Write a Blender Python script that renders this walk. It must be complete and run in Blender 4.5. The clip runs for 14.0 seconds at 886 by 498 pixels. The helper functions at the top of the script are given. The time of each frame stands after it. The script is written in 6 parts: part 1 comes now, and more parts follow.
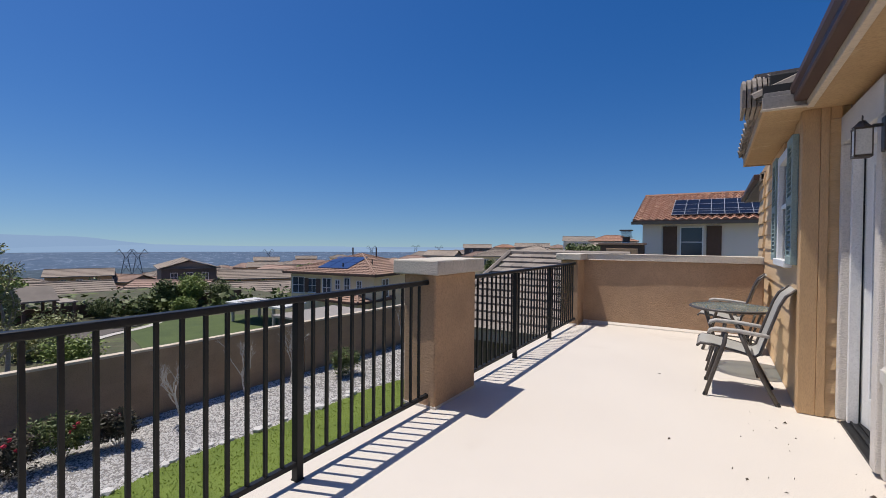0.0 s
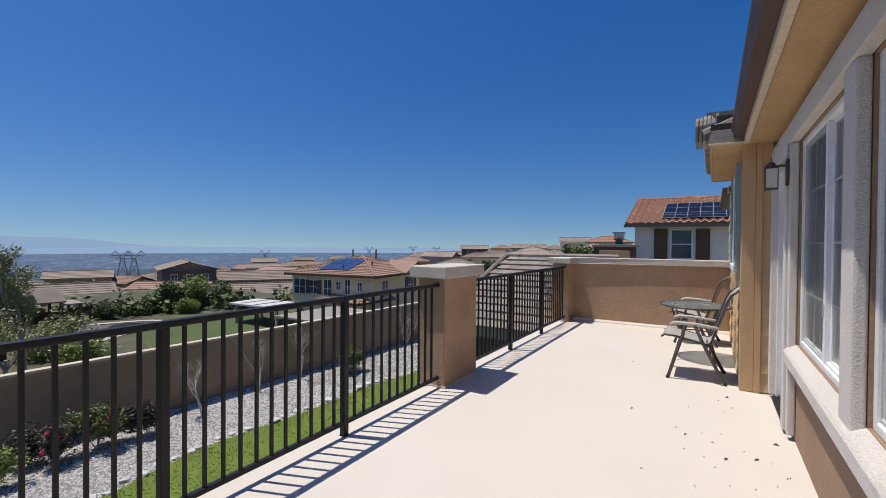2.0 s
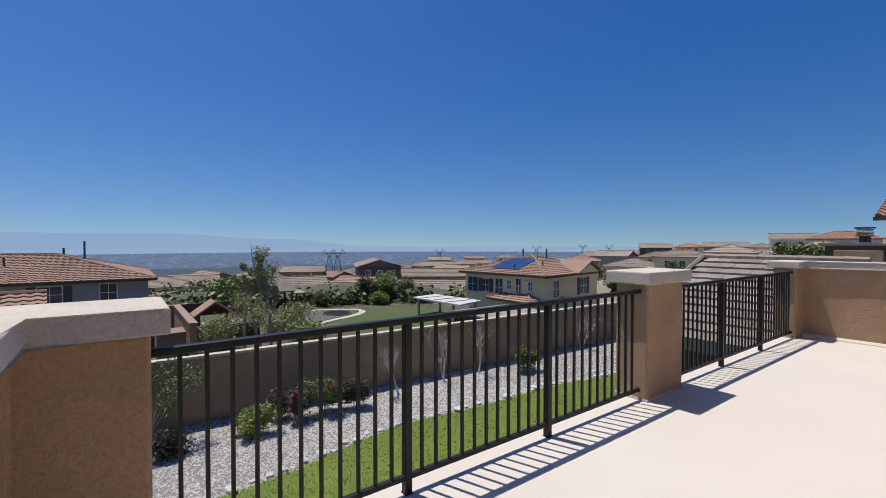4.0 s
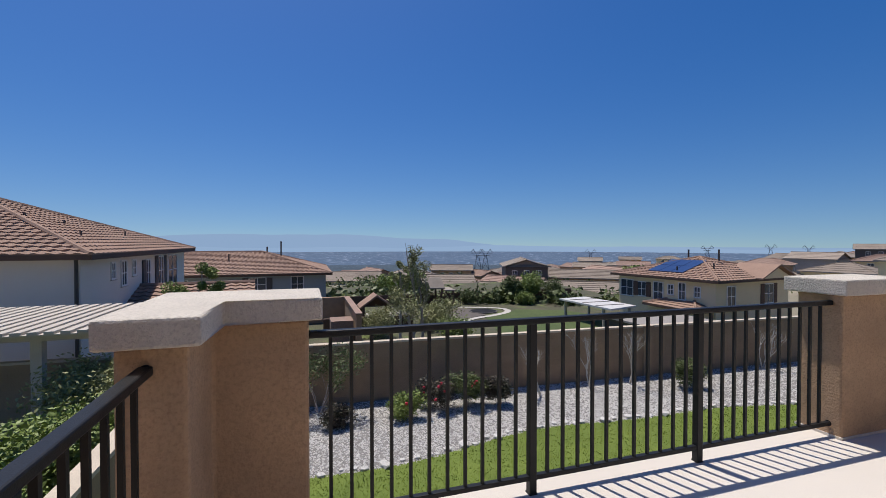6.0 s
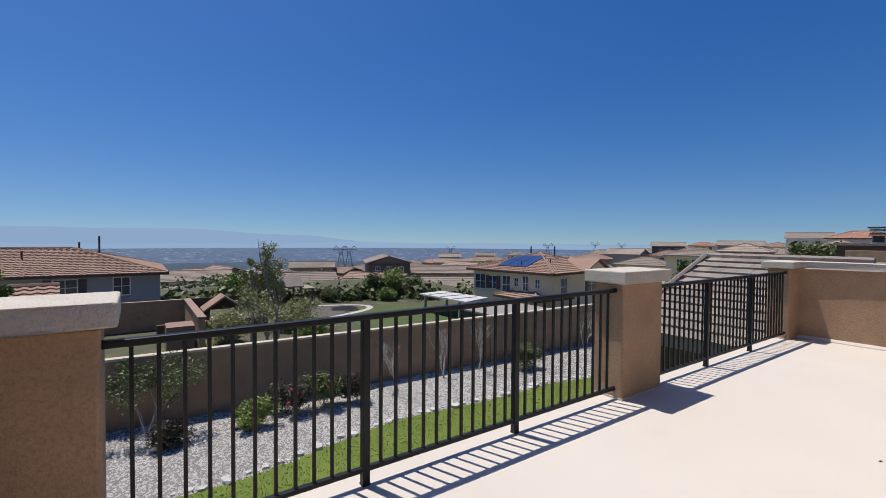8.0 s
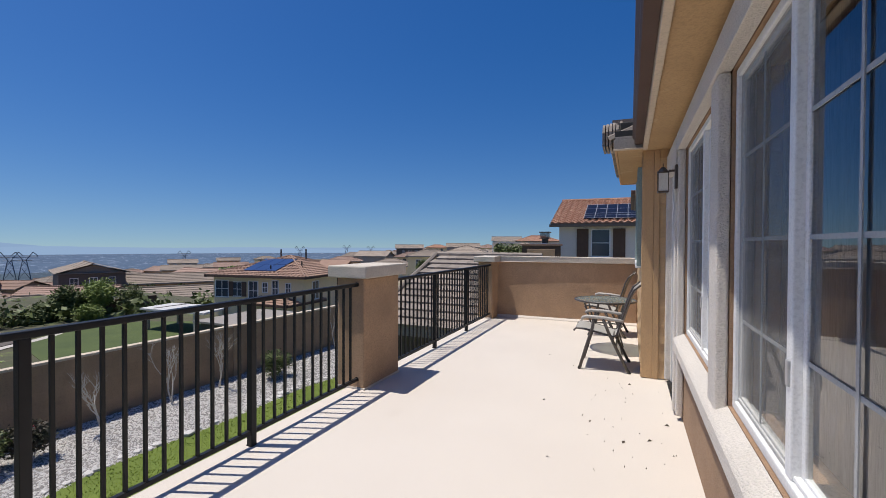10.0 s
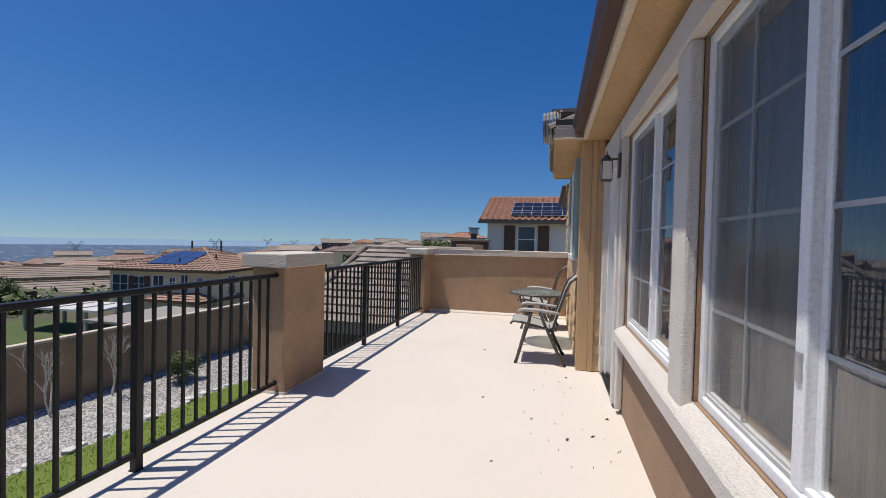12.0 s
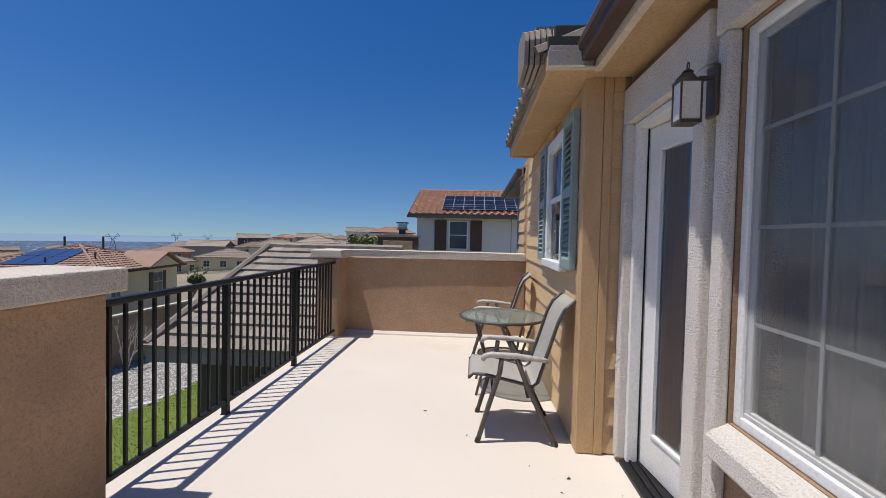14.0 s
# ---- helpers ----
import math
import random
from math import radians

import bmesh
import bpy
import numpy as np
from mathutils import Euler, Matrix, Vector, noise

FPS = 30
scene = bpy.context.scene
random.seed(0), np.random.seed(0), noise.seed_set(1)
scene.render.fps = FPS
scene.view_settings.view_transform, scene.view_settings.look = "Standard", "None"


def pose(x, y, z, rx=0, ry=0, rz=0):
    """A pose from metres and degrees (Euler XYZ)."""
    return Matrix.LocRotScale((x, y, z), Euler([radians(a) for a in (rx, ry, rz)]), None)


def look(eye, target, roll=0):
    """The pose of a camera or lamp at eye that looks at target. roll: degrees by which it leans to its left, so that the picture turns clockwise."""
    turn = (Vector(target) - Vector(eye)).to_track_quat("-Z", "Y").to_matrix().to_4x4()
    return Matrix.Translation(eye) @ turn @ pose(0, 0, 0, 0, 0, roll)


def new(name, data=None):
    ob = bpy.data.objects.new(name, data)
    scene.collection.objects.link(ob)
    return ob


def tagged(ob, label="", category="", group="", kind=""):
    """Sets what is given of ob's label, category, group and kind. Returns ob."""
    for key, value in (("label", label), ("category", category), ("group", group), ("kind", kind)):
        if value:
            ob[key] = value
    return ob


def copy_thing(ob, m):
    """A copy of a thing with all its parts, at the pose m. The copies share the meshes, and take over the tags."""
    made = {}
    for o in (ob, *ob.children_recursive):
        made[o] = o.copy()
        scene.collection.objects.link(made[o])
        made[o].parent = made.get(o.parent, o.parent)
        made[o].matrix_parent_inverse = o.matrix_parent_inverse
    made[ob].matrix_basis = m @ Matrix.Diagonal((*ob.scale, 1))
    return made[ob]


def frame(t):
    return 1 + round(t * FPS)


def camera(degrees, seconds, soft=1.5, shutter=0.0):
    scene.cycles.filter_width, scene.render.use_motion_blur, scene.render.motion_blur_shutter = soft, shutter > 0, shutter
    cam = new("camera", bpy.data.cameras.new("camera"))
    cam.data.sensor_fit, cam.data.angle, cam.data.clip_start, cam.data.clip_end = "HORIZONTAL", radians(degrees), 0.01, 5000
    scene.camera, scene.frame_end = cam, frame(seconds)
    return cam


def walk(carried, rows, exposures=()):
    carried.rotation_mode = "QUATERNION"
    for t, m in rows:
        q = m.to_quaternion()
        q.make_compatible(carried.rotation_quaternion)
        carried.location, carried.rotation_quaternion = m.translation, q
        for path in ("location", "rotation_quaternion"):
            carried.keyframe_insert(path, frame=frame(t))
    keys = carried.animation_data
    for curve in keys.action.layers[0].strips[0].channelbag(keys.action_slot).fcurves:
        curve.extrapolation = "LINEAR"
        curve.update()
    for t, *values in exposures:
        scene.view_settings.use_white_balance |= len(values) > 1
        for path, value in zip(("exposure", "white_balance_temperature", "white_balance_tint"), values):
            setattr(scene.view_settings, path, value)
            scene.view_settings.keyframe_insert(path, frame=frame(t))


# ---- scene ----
cam = camera(90.9, 14.0, soft=0.55)
PATH = [
    (0, (-0.057, 0.219, 1.387), (-1.118, 1.914, 1.357), 0.5),
    (0.5, (0.003, -0.105, 1.407), (-1.067, 1.584, 1.38), 0.4),
    (1, (0.126, -0.307, 1.424), (-0.939, 1.386, 1.4), 0.3),
    (1.5, (0.189, -0.463, 1.453), (-0.859, 1.24, 1.421), 0.5),
    (2, (0.281, -0.524, 1.476), (-0.77, 1.178, 1.45), 0.4),
    (2.5, (0.302, -0.574, 1.502), (-0.755, 1.124, 1.475), 0.3),
    (3, (0.219, -0.649, 1.532), (-0.915, 0.998, 1.494), 0.4),
    (3.5, (0.198, -0.751, 1.543), (-1.202, 0.676, 1.506), 0.2),
    (4, (0.141, -0.777, 1.529), (-1.464, 0.415, 1.495), -0.0),
    (6.5, (0.281, -0.644, 1.532), (-1.635, -0.073, 1.497), -0.0),
    (7, (0.309, -0.605, 1.532), (-1.567, 0.086, 1.495), 0.1),
    (7.5, (0.336, -0.578, 1.523), (-1.441, 0.338, 1.487), 0.1),
    (8, (0.376, -0.544, 1.542), (-1.259, 0.607, 1.493), 0.4),
    (8.5, (0.421, -0.543, 1.544), (-1.029, 0.833, 1.492), 0.7),
    (9, (0.419, -0.492, 1.499), (-0.793, 1.099, 1.463), 0.7),
    (11.5, (0.304, -0.366, 1.447), (-0.185, 1.573, 1.407), 0.9),
    (12, (0.223, -0.13, 1.393), (-0.252, 1.812, 1.351), 1.3),
    (12.5, (0.12, 0.326, 1.395), (-0.353, 2.268, 1.351), 0.6),
    (13, (-0.018, 0.769, 1.395), (-0.462, 2.718, 1.347), 0.9),
    (13.5, (-0.137, 1.321, 1.43), (-0.405, 3.302, 1.373), 1.4),
    (14, (-0.171, 1.88, 1.436), (-0.319, 3.874, 1.378), 1.3),
]
walk(cam, [(t, look(eye, target, roll)) for t, eye, target, roll in PATH])

# ---- light ----
TO_SUN = Vector((-0.38, -0.14, 1.24)).normalized()
scene.view_settings.exposure = 0.0
world = bpy.data.worlds.new("world")
scene.world = world
world.use_nodes = True
wn = world.node_tree.nodes
sky = wn.new("ShaderNodeTexSky")
sky.sky_type = 'NISHITA'
sky.sun_disc = False
sky.sun_elevation = math.asin(TO_SUN.z)
sky.sun_rotation = math.atan2(TO_SUN.x, TO_SUN.y)
sky.altitude = 900
sky.air_density, sky.dust_density, sky.ozone_density = 1.2, 1.5, 4.0
wn["Background"].inputs["Strength"].default_value = 0.094
sat = wn.new("ShaderNodeHueSaturation")
sat.inputs["Saturation"].default_value = 1.39
sat.inputs["Hue"].default_value = 0.511
aim = wn.new("ShaderNodeTexCoord")
lift = wn.new("ShaderNodeVectorMath")
lift.operation = "ADD"
lift.inputs[1].default_value = (0, 0, 0.09)
unit = wn.new("ShaderNodeVectorMath")
unit.operation = "NORMALIZE"
world.node_tree.links.new(aim.outputs["Generated"], lift.inputs[0])
world.node_tree.links.new(lift.outputs[0], unit.inputs[0])
world.node_tree.links.new(unit.outputs[0], sky.inputs["Vector"])
world.node_tree.links.new(sky.outputs[0], sat.inputs["Color"])
world.node_tree.links.new(sat.outputs[0], wn["Background"].inputs["Color"])
sun_data = bpy.data.lights.new("sun", "SUN")
sun_data.energy, sun_data.angle, sun_data.color = 4.6, radians(0.53), (1.0, 0.945, 0.87)
sun_lamp = new("sun", sun_data)
sun_lamp.rotation_mode = "QUATERNION"
sun_lamp.rotation_quaternion = TO_SUN.to_track_quat("Z", "Y")
sun_lamp.location = (-20, -8, 60)


# ---- materials ----
def material(name, col, col2=None, rough=0.85, scale=3.0, bump=0.3, bscale=60.0, metal=0.0, rand=0.0,
             spots=None, spot_scale=1.2, spot_edge=0.62, bdist=0.01, stretch=(1, 1, 1), spec=0.5):
    """Two scales of noise: a broad mix of col and col2, stains of the colour spots, fine relief."""
    m = bpy.data.materials.new(name)
    m.use_nodes = True
    nt = m.node_tree
    b = nt.nodes["Principled BSDF"]
    geo = nt.nodes.new("ShaderNodeNewGeometry")
    mp = nt.nodes.new("ShaderNodeMapping")
    mp.inputs["Scale"].default_value = stretch
    nt.links.new(geo.outputs["Position"], mp.inputs["Vector"])

    def noise_node(sc, det=4.0, ro=0.55):
        n = nt.nodes.new("ShaderNodeTexNoise")
        n.inputs["Scale"].default_value, n.inputs["Detail"].default_value, n.inputs["Roughness"].default_value = sc, det, ro
        nt.links.new(mp.outputs[0], n.inputs["Vector"])
        return n

    def mix(fac, a, c):
        x = nt.nodes.new("ShaderNodeMix")
        x.data_type = "RGBA"
        if fac is not None:
            nt.links.new(fac, x.inputs["Factor"])
        for sock, v in ((x.inputs["A"], a), (x.inputs["B"], c)):
            if isinstance(v, tuple):
                sock.default_value = (*v, 1)
            else:
                nt.links.new(v, sock)
        return x.outputs["Result"]

    def ramp(src, lo, hi):
        r = nt.nodes.new("ShaderNodeMapRange")
        r.inputs["From Min"].default_value, r.inputs["From Max"].default_value = lo, hi
        nt.links.new(src, r.inputs["Value"])
        return r.outputs["Result"]

    if col2 is None:
        col2 = tuple(c * 0.82 for c in col)
    out = mix(ramp(noise_node(scale).outputs["Fac"], 0.3, 0.7), tuple(col), tuple(col2))
    fine = noise_node(bscale, 3.0, 0.6)
    out2 = mix(None, out, tuple(c * 0.8 for c in col2))
    nt.links.new(ramp(fine.outputs["Fac"], 0.45, 0.8), out2.node.inputs["Factor"])
    out = out2
    if spots:
        out = mix(ramp(noise_node(spot_scale, 6.0, 0.65).outputs["Fac"], spot_edge, spot_edge + 0.12), out, tuple(spots))
    if rand:
        oi = nt.nodes.new("ShaderNodeObjectInfo")
        hs = nt.nodes.new("ShaderNodeHueSaturation")
        nt.links.new(ramp(oi.outputs["Random"], 0, 1), hs.inputs["Value"])
        hs.inputs["Value"].links[0].from_node.inputs["To Min"].default_value = 1 - rand
        hs.inputs["Value"].links[0].from_node.inputs["To Max"].default_value = 1 + rand
        nt.links.new(out, hs.inputs["Color"])
        out = hs.outputs["Color"]
    nt.links.new(out, b.inputs["Base Color"])
    b.inputs["Roughness"].default_value, b.inputs["Metallic"].default_value = rough, metal
    b.inputs["Specular IOR Level"].default_value = spec
    if bump:
        bn = nt.nodes.new("ShaderNodeBump")
        bn.inputs["Strength"].default_value, bn.inputs["Distance"].default_value = bump, bdist
        nt.links.new(fine.outputs["Fac"], bn.inputs["Height"])
        nt.links.new(bn.outputs[0], b.inputs["Normal"])
    return m


def glass_material(name, ior=1.6, tint=(0.9, 0.93, 0.94)):
    m = bpy.data.materials.new(name)
    m.use_nodes = True
    nt = m.node_tree
    nt.nodes.remove(nt.nodes["Principled BSDF"])
    fr = nt.nodes.new("ShaderNodeFresnel")
    fr.inputs["IOR"].default_value = ior
    tr = nt.nodes.new("ShaderNodeBsdfTransparent")
    tr.inputs["Color"].default_value = (*tint, 1)
    gl = nt.nodes.new("ShaderNodeBsdfGlossy")
    gl.inputs["Roughness"].default_value = 0.01
    mx = nt.nodes.new("ShaderNodeMixShader")
    nt.links.new(fr.outputs[0], mx.inputs[0])
    nt.links.new(tr.outputs[0], mx.inputs[1])
    nt.links.new(gl.outputs[0], mx.inputs[2])
    nt.links.new(mx.outputs[0], nt.nodes["Material Output"].inputs["Surface"])
    return m


FLOOR = material("deck_coating", (0.635, 0.58, 0.515), (0.59, 0.535, 0.475), 0.78, 0.7, 0.25, 130, spots=(0.53, 0.475, 0.415), spot_scale=0.9, spot_edge=0.60, bdist=0.004)
STUCCO = material("tan_stucco", (0.47, 0.31, 0.19), (0.36, 0.235, 0.145), 0.95, 2.6, 0.8, 60, bdist=0.010, spots=(0.30, 0.20, 0.125), spot_scale=1.5, spot_edge=0.56)
STUCCO_BROWN = material("brown_stucco", (0.36, 0.23, 0.14), (0.29, 0.185, 0.112), 0.95, 2.2, 0.9, 90, bdist=0.010)
TRIM_STUCCO = material("pale_grey_stucco", (0.75, 0.695, 0.63), (0.67, 0.62, 0.56), 0.95, 2.5, 1.0, 110, bdist=0.014)
CAP = material("cap_stucco", (0.64, 0.575, 0.49), (0.54, 0.485, 0.415), 0.95, 3.5, 0.9, 70, bdist=0.012, spots=(0.42, 0.37, 0.31), spot_scale=2.6, spot_edge=0.6)
IRON = material("black_iron", (0.008, 0.0085, 0.010), (0.012, 0.0125, 0.014), 0.45, 9, 0.1, 200, spec=0.3)
SIDING = material("tan_painted_siding", (0.68, 0.47, 0.26), (0.62, 0.425, 0.235), 0.7, 3, 0.35, 40, stretch=(1, 1, 9), bdist=0.004, rand=0.05)
BOARD = material("tan_corner_board", (0.56, 0.36, 0.185), (0.50, 0.32, 0.165), 0.7, 3, 0.3, 40, stretch=(6, 6, 1), bdist=0.004)
SOFFIT = material("tan_soffit", (0.52, 0.35, 0.185), (0.44, 0.29, 0.15), 0.9, 1.6, 0.6, 60, spots=(0.62, 0.46, 0.29), spot_scale=2.2, spot_edge=0.6)
GUTTER = material("brown_gutter", (0.075, 0.042, 0.034), (0.09, 0.052, 0.042), 0.5, 5, 0.1, 100, spec=0.3)
FASCIA = material("cream_fascia", (0.62, 0.52, 0.40), (0.57, 0.47, 0.36), 0.7, 3, 0.2, 50)
GREYWOOD = material("grey_fascia", (0.30, 0.27, 0.245), (0.26, 0.235, 0.21), 0.7, 3, 0.2, 50)
VINYL = material("white_vinyl", (0.80, 0.80, 0.79), (0.75, 0.75, 0.74), 0.45, 4, 0.05, 100)
DOORPAINT = material("white_door_paint", (0.78, 0.77, 0.745), (0.70, 0.69, 0.665), 0.5, 4, 0.08, 100)
SHUTTER = material("sage_shutter", (0.27, 0.35, 0.33), (0.23, 0.30, 0.285), 0.7, 4, 0.2, 60)
# whitish grilles, greyed in the colour for the reflection over them
MUNTIN = material("reflection_greyed_grille", (0.40, 0.41, 0.41), (0.36, 0.37, 0.37), 0.5, 4, 0.05, 100)
ROOM = material("room_paint", (0.55, 0.54, 0.52), (0.5, 0.49, 0.47), 0.9, 3, 0.1, 60)
CURTAIN = material("sheer_curtain", (0.72, 0.72, 0.74), (0.60, 0.60, 0.62), 0.9, 4, 0.3, 30, stretch=(1, 14, 0.3))
DARK = material("dark_void", (0.02, 0.02, 0.02), (0.03, 0.03, 0.03), 0.9, 3, 0.1, 60)
GLASS = glass_material("window_glass", 2.35)
TABLEGLASS = material("obscure_glass", (0.30, 0.33, 0.30), (0.27, 0.30, 0.27), 0.25, 5, 0.15, 90)
_n = TABLEGLASS.node_tree
_tr = _n.nodes.new("ShaderNodeBsdfTransparent")
_tr.inputs["Color"].default_value = (0.86, 0.90, 0.86, 1)
_mx = _n.nodes.new("ShaderNodeMixShader")
_mx.inputs[0].default_value = 0.42
_n.links.new(_tr.outputs[0], _mx.inputs[1])
_n.links.new(_n.nodes["Principled BSDF"].outputs[0], _mx.inputs[2])
_n.links.new(_mx.outputs[0], _n.nodes["Material Output"].inputs["Surface"])
SLING = material("taupe_sling", (0.36, 0.345, 0.31), (0.325, 0.31, 0.28), 0.8, 6, 0.5, 260, bdist=0.003)
TUBE = material("bronze_tube", (0.065, 0.055, 0.048), (0.085, 0.072, 0.062), 0.4, 6, 0.15, 150)
ARM = material("worn_arm_paint", (0.50, 0.475, 0.44), (0.36, 0.335, 0.305), 0.5, 18, 0.2, 150)
LAMPGLASS = material("frosted_glass", (0.76, 0.73, 0.66), (0.70, 0.67, 0.60), 0.35, 8, 0.1, 90)
BRONZE = material("lamp_bronze", (0.10, 0.075, 0.055), (0.14, 0.11, 0.085), 0.45, 12, 0.2, 120, metal=0.6)
ROOFTILE = material("grey_roof_tile", (0.30, 0.255, 0.215), (0.23, 0.195, 0.165), 0.9, 1.4, 0.5, 50, rand=0.2, spots=(0.16, 0.135, 0.115), spot_scale=1.6)
BROWNROOF = material("brown_roof_tile", (0.35, 0.225, 0.165), (0.26, 0.165, 0.12), 0.9, 0.9, 0.4, 25, spots=(0.19, 0.12, 0.095), spot_scale=0.9)
TANROOF = material("tan_roof_tile", (0.31, 0.25, 0.20), (0.24, 0.195, 0.155), 0.9, 0.4, 0.4, 9, rand=0.2)
PINKROOF = material("rose_roof_tile", (0.33, 0.22, 0.17), (0.27, 0.18, 0.14), 0.9, 0.4, 0.4, 9, rand=0.15)
REDROOF = material("red_roof_tile", (0.42, 0.225, 0.145), (0.30, 0.155, 0.10), 0.9, 2.4, 0.4, 30, spots=(0.62, 0.40, 0.27), spot_scale=3.5, spot_edge=0.55)
CREAM = material("cream_stucco", (0.84, 0.70, 0.44), (0.79, 0.655, 0.41), 0.95, 0.6, 0.4, 40, rand=0.06)
WHITEWALL = material("offwhite_stucco", (0.80, 0.745, 0.665), (0.75, 0.70, 0.62), 0.95, 0.6, 0.4, 40)
GREYWALL = material("grey_stucco", (0.36, 0.345, 0.33), (0.32, 0.305, 0.29), 0.95, 0.6, 0.4, 40)
TEALWALL = material("bluegrey_stucco", (0.34, 0.385, 0.385), (0.30, 0.34, 0.345), 0.95, 0.6, 0.4, 40)
DARKWALL = material("dark_siding", (0.09, 0.085, 0.08), (0.11, 0.1, 0.095), 0.9, 0.6, 0.3, 20)
SHADOWGLASS = material("dark_window_glass", (0.05, 0.065, 0.08), (0.07, 0.085, 0.1), 0.12, 0.5, 0, 20)
PANEL = material("solar_cell", (0.006, 0.008, 0.018), (0.009, 0.012, 0.026), 0.35, 0.8, 0, 20, spec=0.15)
BLUEPANEL = material("blue_solar_cell", (0.018, 0.042, 0.13), (0.028, 0.06, 0.17), 0.3, 0.8, 0, 20)
SILVER = material("silver_frame", (0.5, 0.5, 0.5), (0.45, 0.45, 0.45), 0.4, 3, 0, 20, metal=0.5)
BLOCK = material("tan_block", (0.38, 0.265, 0.17), (0.29, 0.205, 0.13), 0.95, 1.2, 0.6, 45, rand=0.05, spots=(0.24, 0.17, 0.11), spot_scale=0.8, spot_edge=0.58)
BLOCKCAP = material("block_cap", (0.58, 0.49, 0.38), (0.52, 0.44, 0.34), 0.95, 1.2, 0.5, 45)
GRAVELBED = material("gravel_bed", (0.27, 0.255, 0.24), (0.18, 0.17, 0.16), 0.95, 6, 1.0, 28, bdist=0.03)
STONE = material("pale_gravel", (0.66, 0.635, 0.60), (0.50, 0.48, 0.455), 0.95, 14, 0.3, 60, spots=(0.26, 0.24, 0.22), spot_scale=9, spot_edge=0.56)
LAWN = material("lawn_soil", (0.15, 0.20, 0.03), (0.105, 0.15, 0.022), 0.95, 1.1, 0.6, 50)
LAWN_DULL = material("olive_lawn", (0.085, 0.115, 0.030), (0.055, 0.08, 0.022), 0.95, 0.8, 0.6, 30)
BLADE = material("grass_blade", (0.22, 0.28, 0.04), (0.155, 0.21, 0.03), 0.8, 1.4, 0, 40, spec=0.2)
SOIL = material("dry_ground", (0.30, 0.25, 0.18), (0.20, 0.18, 0.12), 0.95, 0.05, 0.3, 4, spots=(0.07, 0.08, 0.04), spot_scale=0.03, spot_edge=0.54)
PATH_CONC = material("pale_concrete", (0.50, 0.46, 0.41), (0.44, 0.41, 0.37), 0.9, 1, 0.3, 40)
BARK = material("grey_bark", (0.44, 0.39, 0.35), (0.33, 0.29, 0.26), 0.9, 10, 0.4, 60)
PALEBARK = material("pale_bark", (0.62, 0.58, 0.52), (0.52, 0.48, 0.43), 0.9, 10, 0.3, 60)
LEAF = material("green_leaf", (0.135, 0.165, 0.042), (0.075, 0.10, 0.028), 0.6, 3, 0, 40)
LEAF_OLIVE = material("olive_leaf", (0.33, 0.32, 0.135), (0.22, 0.235, 0.09), 0.6, 1.5, 0, 40)
LEAF_BRIGHT = material("bright_leaf", (0.24, 0.30, 0.065), (0.16, 0.215, 0.045), 0.6, 1.5, 0, 40)
LEAF_RED = material("dark_red_leaf", (0.075, 0.045, 0.035), (0.05, 0.055, 0.03), 0.6, 4, 0, 40)
PETAL = material("red_petal", (0.50, 0.02, 0.05), (0.42, 0.015, 0.04), 0.6, 10, 0, 40)
PALEWOOD = material("pale_pergola_paint", (0.50, 0.45, 0.38), (0.45, 0.40, 0.34), 0.8, 3, 0.2, 40)
BROWNWOOD = material("brown_wood", (0.13, 0.075, 0.05), (0.10, 0.06, 0.04), 0.8, 3, 0.2, 40)
METALROOF = material("pale_metal_roof", (0.62, 0.60, 0.57), (0.57, 0.55, 0.52), 0.5, 1, 0.05, 40)
WATER = material("dark_pool_cover", (0.014, 0.014, 0.016), (0.022, 0.022, 0.024), 0.7, 1, 0.1, 8, spec=0.1)
PIPE = material("vent_pipe", (0.06, 0.05, 0.045), (0.08, 0.07, 0.06), 0.6, 3, 0, 40)
DEBRIS = material("dry_debris", (0.06, 0.045, 0.035), (0.09, 0.07, 0.05), 0.9, 20, 0, 60)
STEEL = material("galvanised_steel", (0.085, 0.095, 0.115), (0.10, 0.11, 0.13), 0.6, 0.01, 0, 1)
# blue distance haze is put into the valley's base colours
VALLEY = material("hazed_valley_floor", (0.040, 0.068, 0.090), (0.022, 0.040, 0.058), 0.95, 0.010, 0, 0.08, spots=(0.17, 0.20, 0.23), spot_scale=0.055, spot_edge=0.58)

# paler and bluer than the near ring: more haze in the colour
VALLEY_FAR = material("hazed_far_valley_floor", (0.068, 0.112, 0.175), (0.038, 0.07, 0.122), 0.95, 0.005, 0, 0.03, spots=(0.36, 0.42, 0.50), spot_scale=0.020, spot_edge=0.56)


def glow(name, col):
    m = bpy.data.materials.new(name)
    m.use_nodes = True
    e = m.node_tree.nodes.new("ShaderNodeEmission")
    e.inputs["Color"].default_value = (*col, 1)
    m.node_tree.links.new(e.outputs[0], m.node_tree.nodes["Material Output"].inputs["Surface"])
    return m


# ridges emit a flat haze colour instead of being lit
RIDGE = glow("ridge_haze_glow", (0.285, 0.41, 0.60))
RIDGE_FAR = glow("far_ridge_haze_glow", (0.265, 0.385, 0.575))
GARDEN = material("planted_soil", (0.055, 0.07, 0.028), (0.10, 0.085, 0.055), 0.95, 0.9, 0.8, 9, spots=(0.12, 0.16, 0.04), spot_scale=0.5, spot_edge=0.56, bdist=0.05)
# dark tone holds the eave's shade on the lower wall; also mulch
SHADEDWALL_MULCH = material("shaded_wall_and_mulch", (0.13, 0.11, 0.095), (0.10, 0.085, 0.075), 0.95, 1.5, 0.5, 60)


